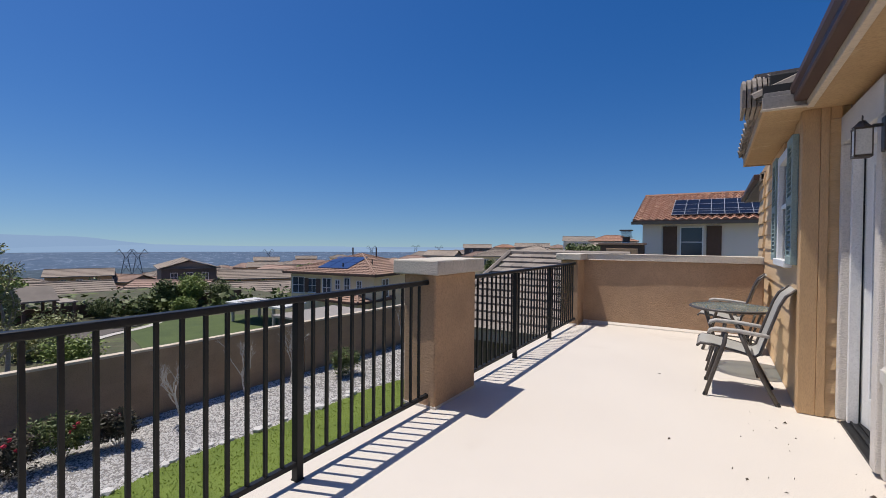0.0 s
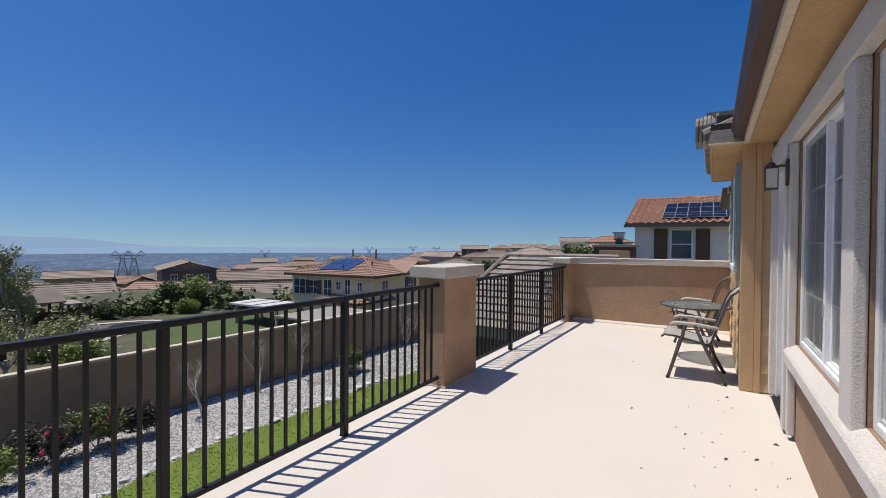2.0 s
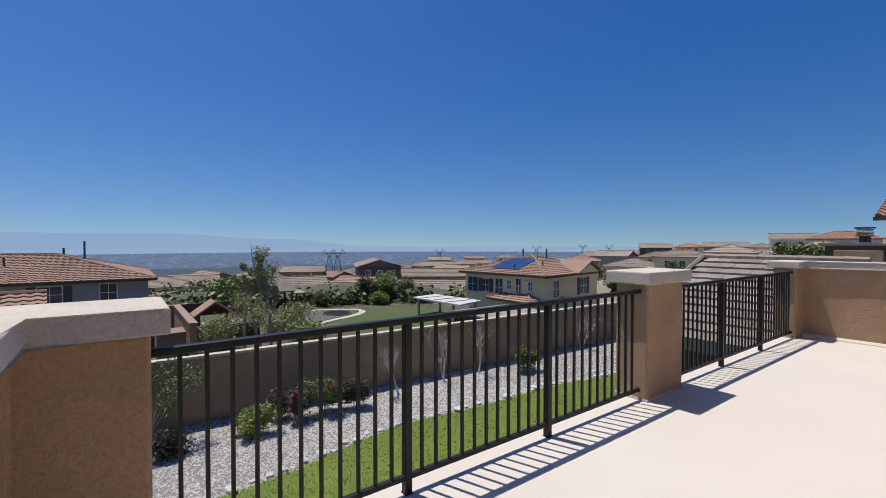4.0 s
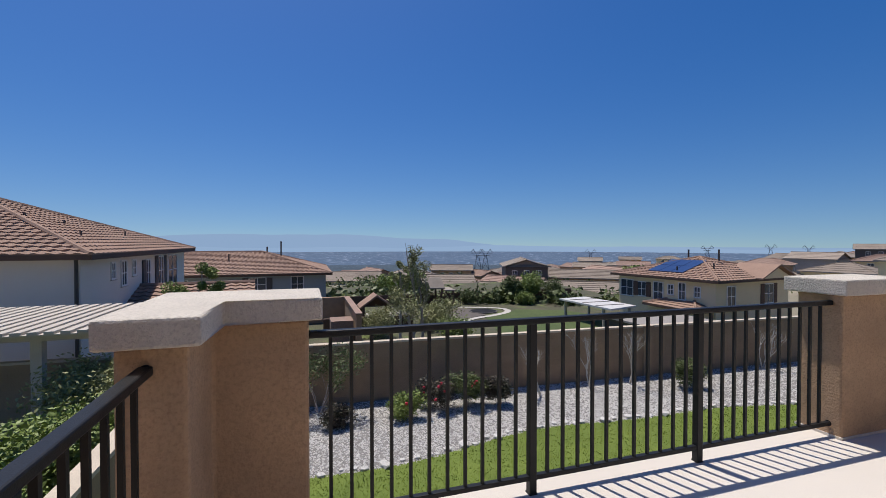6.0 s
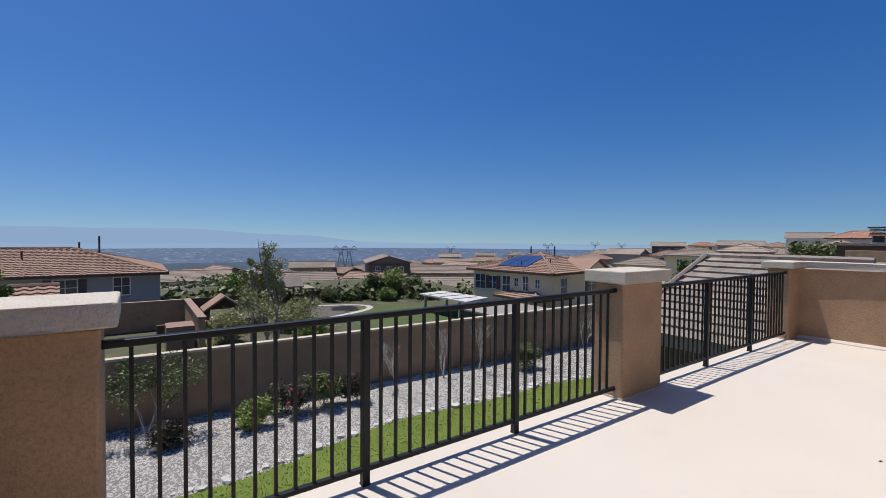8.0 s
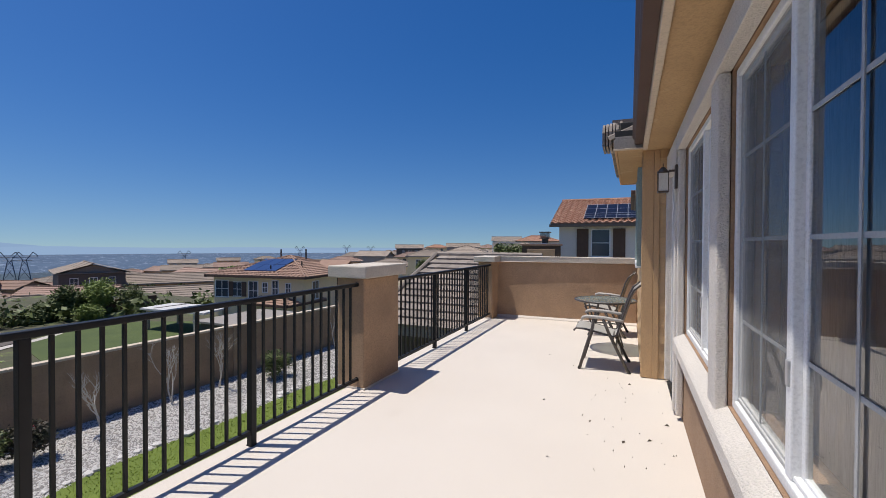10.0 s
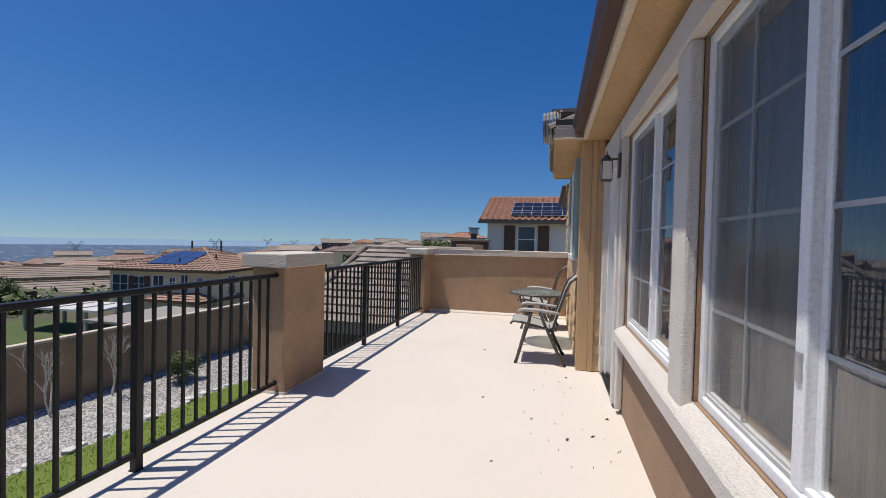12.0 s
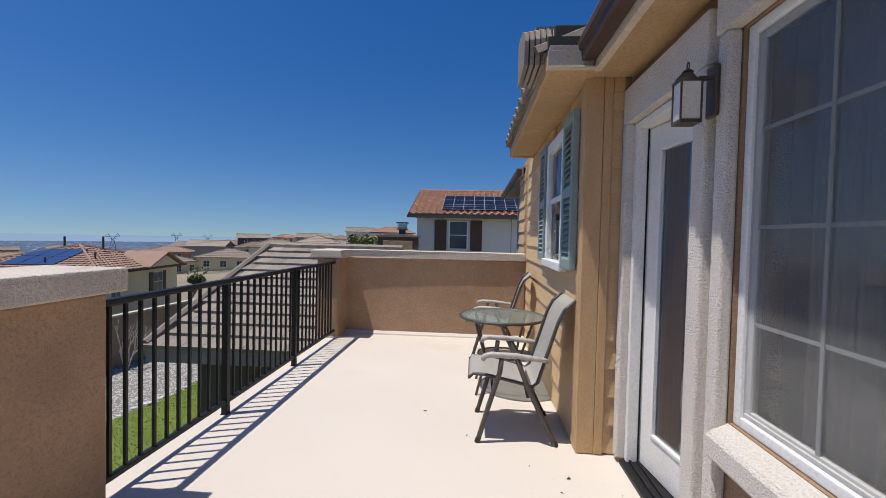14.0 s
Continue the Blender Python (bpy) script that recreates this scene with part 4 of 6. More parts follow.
def limbs(bm, p, d, length, r, depth, rr, spread, tips, n=6):
    """Tapered limbs that fork; collects the tips."""
    mid = p + d * length * 0.5 + Vector((rr.uniform(-1, 1), rr.uniform(-1, 1), 0)) * length * 0.06
    q = p + d * length
    chain(bm, [p, mid, q], [r, r * 0.82, r * 0.62], n)
    tips.append((q, length))
    if depth == 0:
        return
    for _ in range(rr.choice((2, 3))):
        nd = (d + Vector((rr.uniform(-1, 1), rr.uniform(-1, 1), rr.uniform(-0.15, 0.7))) * spread).normalized()
        limbs(bm, p + d * length * rr.uniform(0.55, 1.0), nd, length * rr.uniform(0.55, 0.8), r * 0.6, depth - 1, rr, spread, tips, max(4, n - 1))


def bare_tree(x, y, h, seed, label):
    rr = random.Random(seed)
    t = thing("young_tree", (x, y, GZ), label, "tree", "young bare trees along the wall")
    bm, tips = bmesh.new(), []
    for k in range(rr.choice((2, 3))):
        limbs(bm, Vector((x + rr.uniform(-.05, .05), y + rr.uniform(-.05, .05), GZ)), Vector((rr.uniform(-.3, .3), rr.uniform(-.3, .3), 1)).normalized(), h * 0.40, 0.024, 4, rr, 0.55, tips, 5)
    part("trunk", bm, PALEBARK, t)


for (x, y, h, s) in ((-10.62, 5.62, 1.8, 1), (-10.81, 7.43, 1.85, 2), (-10.9, 8.93, 2.0, 3), (-10.79, 14.4, 1.7, 5)):
    bare_tree(x, y, h, s, "young leafless sapling with pale bark beside the wall")


def bush(x, y, h, w, seed, mat, label, flowers=0, base=GZ, leaf=0.036, per=230, name="rose_bush"):
    rr = random.Random(seed)
    b = thing(name, (x, y, base), label, "bush")
    bm, tips = bmesh.new(), []
    for k in range(5):
        limbs(bm, Vector((x, y, base)), Vector((rr.uniform(-.8, .8), rr.uniform(-.8, .8), 1.1)).normalized(), h * 0.5, 0.012, 1, rr, 0.6, tips, 5)
    part("branching_stem", bm, BARK, b)
    cl = [(q.x + rr.uniform(-.1, .1), q.y + rr.uniform(-.1, .1), max(base + h * .2, q.z), w * rr.uniform(0.2, 0.36)) for q, _ in tips]
    me = leaf_cloud(cl, per, leaf, seed)
    me.materials.append(mat)
    share("foliage", me, Matrix.Identity(4), b)
    for k in range(flowers):
        c = rr.choice(cl)
        bm = bmesh.new()
        bmesh.ops.create_icosphere(bm, subdivisions=2, radius=0.04)
        o = Vector((c[0] + rr.uniform(0, .25), c[1] + rr.uniform(-.15, .15), c[2] + rr.uniform(0, c[3] * 0.7)))
        for v in bm.verts:
            v.co = o + v.co * (1 + 0.25 * math.sin(v.co.x * 130) * math.cos(v.co.y * 130))
        part("bloom", bm, PETAL, b)


bush(-10.3, 1.75, 0.65, 0.7, 11, LEAF_BRIGHT, "low green rose bush in the gravel", 1)
bush(-10.65, 2.65, 0.85, 1.0, 12, LEAF_RED, "rose bush with dark reddish leaves and red blooms", 7)
bush(-10.6, 3.4, 0.95, 0.85, 13, LEAF, "green rose bush with red blooms in the gravel", 4)
bush(-10.3, 4.2, 0.85, 0.85, 14, LEAF_RED, "dark leaved rose bush in the gravel", 1)
bush(-10.2, 10.3, 0.9, 0.95, 15, LEAF, "sparse green shrub against the wall", 1)
bush(-10.3, 0.0, 0.5, 0.8, 16, LEAF_RED, "low dark shrub on the gravel", 0)
bush(-11.2, -0.4, 2.2, 1.0, 17, LEAF, "tall green shrub against the garden wall", 0, per=170, leaf=0.036, name="tall_shrub")


def tree(x, y, h, w, seed, mat, label, base=None, per=150, leaf=0.11, airy=0.5, name="tree", trunk=0.1):
    rr = random.Random(seed)
    base = ground_height(x, y) if base is None else base
    t = thing(name, (x, y, base), label, "tree")
    bm, tips = bmesh.new(), []
    limbs(bm, Vector((x, y, base)), Vector((rr.uniform(-.06, .06), rr.uniform(-.06, .06), 1)).normalized(), h * 0.42, trunk, 3, rr, airy, tips, 7)
    part("trunk", bm, BARK, t)
    top = max(q.z for q, _ in tips)
    wid = max(math.hypot(q.x - x, q.y - y) for q, _ in tips)
    cl = []
    for q, l in tips[1:]:
        fx = w / 2 / max(wid, .1)
        cl.append((x + (q.x - x) * fx, y + (q.y - y) * fx, base + (q.z - base) * h * 0.95 / (top - base), w * rr.uniform(0.09, 0.17)))
    me = leaf_cloud(cl, per, leaf, seed)
    me.materials.append(mat)
    share("crown", me, Matrix.Identity(4), t)
    return t


# ---- neighbourhood ----
def roof_planes(w, d, z, pitch, over, gable=False):
    """Corner points of a hip or gable roof over a w by d plan centred at 0; long side along x."""
    hw, hd = w / 2 + over, d / 2 + over
    zr = z + hd * pitch
    run = 0 if gable else hd
    rx = max(hw - run, 0.05)
    e = [(-hw, -hd, z), (hw, -hd, z), (hw, hd, z), (-hw, hd, z)]
    r = [(-rx, 0, zr), (rx, 0, zr)]
    return e, r


def tiled_slope(bm, a, b, c, d, course=0.36, wave=0.0, wl=0.38, lift=0.06):
    """Stepped tile courses on a slope: a-b along the eave, d-c along the ridge."""
    a, b, c, d = (Vector(p) for p in (a, b, c, d))
    nrm = (b - a).cross(d - a).normalized()
    if nrm.z < 0:
        nrm = -nrm
    slope = max((d - a).length * 0 + ((c + d) / 2 - (a + b) / 2).length, 0.1)
    n = max(2, int(slope / course))
    for i in range(n):
        f0, f1 = i / n, min(1.0, (i + 1.12) / n)
        l0, r0 = a.lerp(d, f0), b.lerp(c, f0)
        l1, r1 = a.lerp(d, f1), b.lerp(c, f1)
        m = 1 if not wave else max(2, int((r0 - l0).length / (wl / 4)))
        lo, hi, un = [], [], []
        for k in range(m + 1):
            t = k / m
            p0 = l0.lerp(r0, t)
            along = (p0 - a).dot((b - a).normalized())
            wv = nrm * (wave * (0.5 + 0.5 * math.sin(along / wl * 2 * math.pi))) if wave else Vector()
            wv1 = nrm * (wave * (0.5 + 0.5 * math.sin((l1.lerp(r1, t) - a).dot((b - a).normalized()) / wl * 2 * math.pi))) if wave else Vector()
            lo.append(bm.verts.new(p0 + nrm * lift + wv))
            hi.append(bm.verts.new(l1.lerp(r1, t) + nrm * 0.004 + wv1))
            un.append(bm.verts.new(p0))
        for k in range(m):
            bm.faces.new((lo[k], lo[k + 1], hi[k + 1], hi[k]))
            bm.faces.new((un[k], un[k + 1], lo[k + 1], lo[k]))


def window_lattice(ww, hh, split=True):
    """A house window's frame with its bars, one joined mesh facing -y, 0.05 deep, sill at z 0."""
    t = 0.065
    us = [-ww / 2 - t, -ww / 2, -0.022, 0.022, ww / 2, ww / 2 + t] if split else [-ww / 2 - t, -ww / 2, ww / 2, ww / 2 + t]
    zs = [-0.07, 0, hh / 2 - 0.02, hh / 2 + 0.02, hh, hh + t]
    holes = {(i, j) for i in ((1, 3) if split else (1,)) for j in (1, 3)}
    bm = bmesh.new()
    grid = {(i, j, k): bm.verts.new((p, (-0.05, 0.0)[k], q)) for i, p in enumerate(us) for j, q in enumerate(zs) for k in (0, 1)}
    cells = {(i, j) for i in range(len(us) - 1) for j in range(len(zs) - 1)} - holes
    for i, j in cells:
        bm.faces.new([grid[c] for c in ((i, j, 0), (i + 1, j, 0), (i + 1, j + 1, 0), (i, j + 1, 0))])
        for di, dj, p, q in ((-1, 0, (i, j), (i, j + 1)), (1, 0, (i + 1, j), (i + 1, j + 1)), (0, -1, (i, j), (i + 1, j)), (0, 1, (i, j + 1), (i + 1, j + 1))):
            if (i + di, j + dj) not in cells:
                bm.faces.new([grid[(*p, 0)], grid[(*q, 0)], grid[(*q, 1)], grid[(*p, 1)]])
    for g in [v for v in bm.verts if not v.link_faces]:
        bm.verts.remove(g)
    return bm


def suburb_house(w, d, h, wall_mat, roof_mat, label, pitch=0.38, gable=False, detail=1, name="house", windows=(), over=0.5, course=0.36, wave=0.0, split=True):
    """A stucco house in local coordinates: walls, tiled roof, fascia, windows on its sides.
    windows: (side, u, z, width, height) with side one of s, n, e, w; u runs along the side from its centre."""
    hs = thing(name, (0, 0, 0), label, "house")
    part("wall", B(-w / 2, w / 2, -d / 2, d / 2, -3, h), wall_mat, hs, local=True)
    e, r = roof_planes(w, d, h + 0.02, pitch, over, gable)
    bm = bmesh.new()
    if detail:
        for q in ((e[0], e[1], r[1], r[0]), (e[2], e[3], r[0], r[1])):
            tiled_slope(bm, *q, course=course, wave=wave)
        if gable:
            for s in (0, 1):
                x = (-w / 2, w / 2)[s]
                vs = [bm.verts.new((x, -d / 2, h)), bm.verts.new((x, d / 2, h)), bm.verts.new((x, 0, h + d / 2 * pitch))]
                bm.faces.new(vs)
        else:
            for q in ((e[1], e[2], r[1], r[1]), (e[3], e[0], r[0], r[0])):
                tiled_slope(bm, *q, course=course, wave=wave)
    if detail:
        tl = part("roof_tiles", bm, roof_mat, hs, local=True)
        tl["kind"] = "stuff"
        bm = bmesh.new()
    ev = [bm.verts.new(p) for p in e]
    rv = [bm.verts.new(p) for p in r]
    for f in ((ev[0], ev[1], rv[1], rv[0]), (ev[2], ev[3], rv[0], rv[1]), (ev[1], ev[2], rv[1]), (ev[3], ev[0], rv[0])):
        if not (gable and len(f) == 3):
            bm.faces.new(f)
    part("roof", bm, roof_mat, hs, local=True)
    hw, hd = w / 2 + over, d / 2 + over
    bm = bmesh.new()
    for a in ((-hw, hw, -hd - 0.03, -hd), (-hw, hw, hd, hd + 0.03), (-hw - 0.03, -hw, -hd, hd), (hw, hw + 0.03, -hd, hd)):
        if gable and abs(a[1] - a[0]) < 0.1:
            continue
        box(bm, *a, h - 0.12, h + 0.05)
    box(bm, -hw, hw, -hd, hd, h - 0.03, h + 0.01)
    part("fascia", bm, BROWNWOOD if roof_mat in (REDROOF, BROWNROOF) else GREYWOOD, hs, local=True)
    if detail:
        bm = bmesh.new()
        if not gable:
            for p, q in ((e[0], r[0]), (e[3], r[0]), (e[1], r[1]), (e[2], r[1])):
                chain(bm, [Vector(p) + Vector((0, 0, .05)), Vector(q) + Vector((0, 0, .07))], 0.09, 6)
        chain(bm, [Vector(r[0]) + Vector((0, 0, .06)), Vector(r[1]) + Vector((0, 0, .06))], 0.10, 6)
        part("ridge_tiles", bm, roof_mat, hs, local=True)
    for side, u, zz, ww, hh in windows:
        turn = {"s": 0, "e": 90, "n": 180, "w": 270}[side]
        m = Matrix.Rotation(radians(turn), 4, "Z") @ Matrix.Translation((u if side in "se" else -u, -(d if side in "sn" else w) / 2, zz))
        wd = part("window", window_lattice(ww, hh, split), VINYL, hs, local=True)
        wd.matrix_basis = m
        part("pane", B(-ww / 2, ww / 2, -0.02, -0.002, 0, hh), SHADOWGLASS, wd, local=True)
        part("sill", B(-ww / 2 - .1, ww / 2 + .1, -0.08, -0.001, -0.10, -0.071), CAP, wd, local=True)
    return hs


def vents(hs, items, mat=PIPE):
    for x, y, z0, z1, r in items:
        part("vent_pipe", tube(bmesh.new(), (x, y, z0), (x, y, z1), r), mat, hs, local=True)


# large neighbour to the south-west: north-east corner near (-17, -7.5), eave about 1.05
A = suburb_house(13, 12, 5.6, WHITEWALL, BROWNROOF, "off-white stucco two-storey house with brown tile hip roof", 0.36, name="neighbour_house", wave=0.05,
                 windows=(("n", 3.95, 4.66, 0.28, 0.57), ("n", 2.9, 4.31, 0.45, 0.95), ("n", 1.76, 4.65, 0.32, 0.6), ("n", 0.0, 4.04, 0.5, 1.15), ("n", -1.9, 3.9, 0.8, 1.4), ("n", -4.0, 3.75, 1.6, 1.55), ("e", 3.0, 0.2, 1.5, 1.8)))
for u, ww, zb, zt in ((0.55, 0.42, 4.0, 5.22), (-1.22, 0.4, 3.85, 5.36), (-2.58, 0.4, 3.85, 5.36)):
    part("shutter", B(u - ww / 2, u + ww / 2, 6.0, 6.07, zb, zt, bevel=0.01), DARKWALL, A, "dark brown shutter", local=True)
A.matrix_basis = pose(-23.8, -13.9, -4.55, 0, 0, 0)
part("downpipe", tube(bmesh.new(), (6.53, 5.9, -3), (6.53, 5.9, 5.5), 0.06), PIPE, A, local=True)
vents(A, [(0.2, 0.4, 7.6, 8.25, .08), (2.4, 2.5, 6.6, 7.25, .05), (4.0, 3.2, 6.1, 6.75, .05), (3.6, 1.0, 6.6, 7.1, .05), (5.0, 0.0, 6.0, 6.6, .06), (3.0, 4.6, 5.9, 6.5, .05), (1.0, 3.2, 6.5, 7.0, .05), (4.6, 2.2, 6.0, 6.5, .05), (-1.5, 4.6, 6.0, 6.6, .04)])

H2 = suburb_house(17, 11, 4.4, TEALWALL, BROWNROOF, "blue-grey stucco house with brown tile hip roof", 0.28, name="neighbour_house", wave=0.04,
                  windows=(("s", 3.15, 3.05, 1.2, 1.05), ("s", 6.2, 2.95, 0.9, 1.2), ("s", -2.5, 2.9, 1.2, 1.1), ("e", -1.5, 2.6, 0.8, 1.2), ("e", 1.6, 2.6, 0.8, 1.2)))
for u in (2.25, 4.05):
    part("shutter", B(u - .22, u + .22, -5.57, -5.5, 3.0, 4.12, bevel=0.01), DARKWALL, H2, "dark shutter", local=True)
H2.matrix_basis = pose(-43.5, -7.6, -5.55, 0, 0, 90)
vents(H2, [(3.4, 0.6, 5.6, 6.6, .07), (4.6, 1.4, 5.4, 7.1, .07), (0.6, -2.6, 5.0, 6.0, .06)])

SH = suburb_house(8.5, 9, 4.15, CREAM, BROWNROOF, "cream stucco two-storey house with brown tile roof and blue solar panels", 0.29, name="neighbour_house", wave=0.05,
                  windows=(("s", -3.4, 2.4, 1.2, 1.3), ("s", -1.9, 2.5, .8, 1.1), ("s", -0.35, 2.2, 0.8, 1.5), ("s", .75, 2.9, .4, .7), ("s", 1.7, 2.6, .5, 1.2), ("s", 2.9, 2.9, .4, .7), ("e", -2.8, 2.3, .9, 1.4), ("e", 1.8, 2.3, 1.2, 1.4)))
SH.matrix_basis = pose(-27.9, 30.5, -5.42, 0, 0, 8)
vents(SH, [(-1.2, 0.3, 5.4, 6.25, .07), (1.4, 0.3, 5.4, 6.3, .07), (2.6, -2.2, 4.8, 5.3, .06), (0.6, -3.6, 4.5, 5.0, .06)])
for u in (-2.5, -1.25):
    part("shutter", B(u - .22, u + .22, -4.56, -4.5, 2.45, 3.65), BROWNWOOD, SH, "brown shutter", local=True)
for u in (1.0, 2.65):
    part("shutter", B(4.25, 4.31, u - .22, u + .22, 2.25, 3.75), BROWNWOOD, SH, "brown shutter", local=True)
gb = extrude_profile(bmesh.new(), [(-0.2, 4.2), (1.8, 5.05), (3.8, 4.2)], "x", 2.5, 4.8)
part("gable", gb, CREAM, SH, local=True)
gr = extrude_profile(bmesh.new(), [(-0.5, 4.17), (1.8, 5.15), (4.1, 4.17), (4.1, 4.27), (1.8, 5.26), (-0.5, 4.27)], "x", 2.1, 5.1)
part("gable_roof", gr, BROWNROOF, SH, local=True)
for r in range(2):
    for c in range(3):
        pnl = part("solar_panel", B(-1.75 + c * 1.04, -0.75 + c * 1.04, 0.5 + r * 1.55, r * 1.55 + 2.0, 0, 0.05), BLUEPANEL, SH, "blue solar panel", local=True)
        pnl.matrix_basis = pose(0, -4.45, 4.40, math.degrees(math.atan(0.29)), 0, 0)

DK = suburb_house(11, 7.4, 6.0, DARKWALL, TANROOF, "dark two-storey gabled house with grey-brown roof", 0.30, gable=True, name="neighbour_house", detail=1,
                  windows=(("e", -2.1, 4.1, .8, 1.2), ("e", 0, 4.1, .8, 1.2), ("e", 2.1, 4.1, .8, 1.2)))
DK.matrix_basis = pose(-74.0, 38.6, -8.95, 0, 0, -22)

# roof of the lower wing north of the terrace
lw = thing("lower_roof", (-4, 10, -0.5), "grey flat-tile roof of the lower wing beyond the railing", "roof", kind="structure")
LX0, LX1, LY0, LY1, LZ0, LS = -5.35, -1.9, 8.42, 12.6, -0.46, 0.36
part("deck", extrude_profile(bmesh.new(), [(LY0, LZ0), (LY0, LZ0 - 0.05), (LY1, LZ0 - 0.05 + LS * (LY1 - LY0)), (LY1 + 4.2, LZ0 - 0.05), (LY1 + 4.2, LZ0), (LY1, LZ0 + LS * (LY1 - LY0))], "x", LX0, LX1), GREYWOOD, lw)
part("fascia", B(LX0, LX1, LY0 - 0.03, LY0 - 0.002, LZ0 - 0.2, LZ0 + 0.02), GREYWOOD, lw)
# shade under the eave is painted in with the darker wall colour
part("wall", B(LX0 + 0.5, LX1, 8.95, 16.3, -3.0, -0.52), SHADEDWALL_MULCH, lw)
ftile = finish(B(0.004, 0.326, 0.0, 0.42, 0.004, 0.062), "roof_tile", ROOFTILE)
slr = Matrix.Rotation(math.atan(LS), 4, "X")
rows_n = 12
for i in range(rows_n):
    off = 0.165 if i % 2 else 0.0
    for j in range(11):
        f = i * 0.372
        share("roof_tile", ftile, Matrix.Translation((LX0 - 0.06 + off + j * 0.33, LY0 - 0.05 + f * math.cos(math.atan(LS)), LZ0 + 0.012 + f * math.sin(math.atan(LS)))) @ slr @ Matrix.Rotation(radians(-7.5), 4, "X"), lw)
bm = bmesh.new()
for i in range(11):
    f = i * 0.4
    p = Vector((LX0 - 0.05, LY0 + f * 0.94, LZ0 + 0.07 + f * 0.338))
    chain(bm, [p, p + Vector((0, 0.42, 0.15))], 0.075, 7)
part("rake_tile", bm, ROOFTILE, lw)
bm = bmesh.new()
for i in range(8):
    chain(bm, [(LX0 + i * 0.42, LY1, LZ0 + LS * (LY1 - LY0) + 0.06), (LX0 + i * 0.42 + 0.44, LY1, LZ0 + LS * (LY1 - LY0) + 0.05)], 0.095, 7)
part("ridge_tile", bm, ROOFTILE, lw)

# red-roofed neighbour to the north
RR = suburb_house(13, 9, 5.55, WHITEWALL, REDROOF, "off-white stucco house with red barrel tiles and dark solar panels", 0.36, gable=True, name="neighbour_house", wave=0.12, over=0.45,
                  windows=(("s", -4.15, 3.72, .95, 1.5),), split=False)
RR.matrix_basis = pose(3.0, 30.95, -2.95, 0, 0, 0)
for u in (-5.15, -3.15):
    part("shutter", B(u - .33, u + .33, -4.58, -4.5, 3.6, 5.3, bevel=0.01), BROWNWOOD, RR, "dark brown shutter", local=True)
for u in (-1.2, 0.6):
    part("wall_joint", B(u - .02, u + .02, -4.515, -4.5, -1, 5.5), GREYWALL, RR, local=True)
part("gutter", B(-7.0, 7.0, -5.10, -4.98, 5.40, 5.56), PIPE, RR, local=True)
sol = part("solar_panel", B(0, 9.0, 0, 3.0, 0, 0.06), PANEL, RR, "dark solar panels with pale frames", local=True)
sol.matrix_basis = pose(-5.1, -4.55, 5.86, math.degrees(math.atan(0.36)), 0, 0)
for k in range(16):
    part("frame_bar", B(k * .6 - .014, k * .6 + .014, 0, 3.0, 0.061, 0.072), SILVER, sol, local=True)
for yy in (0, 0.55, 1.0, 1.98, 2.97):
    part("frame_bar", B(0, 9.0, yy, yy + .03, 0.061, 0.07), SILVER, sol, local=True)
CH = thing("chimney", (-4.3, 27.5, -3), "slender flue with a lantern-shaped metal cap", "chimney")
part("flue", tube(bmesh.new(), (-4.35, 26.5, -3), (-4.35, 26.5, 1.80), 0.2, n=14), PIPE, CH)
part("flashing", tube(bmesh.new(), (-4.35, 26.5, 1.2), (-4.35, 26.5, 1.5), 0.42, 0.21, n=14), WHITEWALL, CH, "pale flashing cone")
cap = part("cap", B(-4.66, -4.04, 26.19, 26.81, 2.12, 2.19, bevel=0.01), PIPE, CH)
part("cap_base", B(-4.64, -4.06, 26.21, 26.79, 1.76, 1.80), PIPE, CH)
for k in range(5):
    part("louvre", B(-4.60, -4.10, 26.24, 26.76, 1.82 + k * 0.06, 1.85 + k * 0.06), PIPE, cap)
FB = thing("fence_panel", (-4, 25, -3), "brown panelled wooden screen", "fence")
part("panel", B(-5.4, -3.2, 24.9, 25.0, -3, 1.35), BROWNWOOD, FB)
part("top_rail", B(-5.5, -3.1, 24.85, 25.05, 1.35, 1.45), BROWNROOF, FB)
part("moulding", B(-5.1, -3.5, 24.86, 24.9, 0.6, 1.15, bevel=0.02), STUCCO, FB)

LH = suburb_house(7.0, 5.0, 2.6, WHITEWALL, BROWNROOF, "low stucco wing with a rose-brown tile roof", 0.36, gable=True, name="neighbour_house", wave=0.06, over=0.3)
LH.matrix_basis = pose(-22.9, -6.9, -4.15, 0, 0, 96)

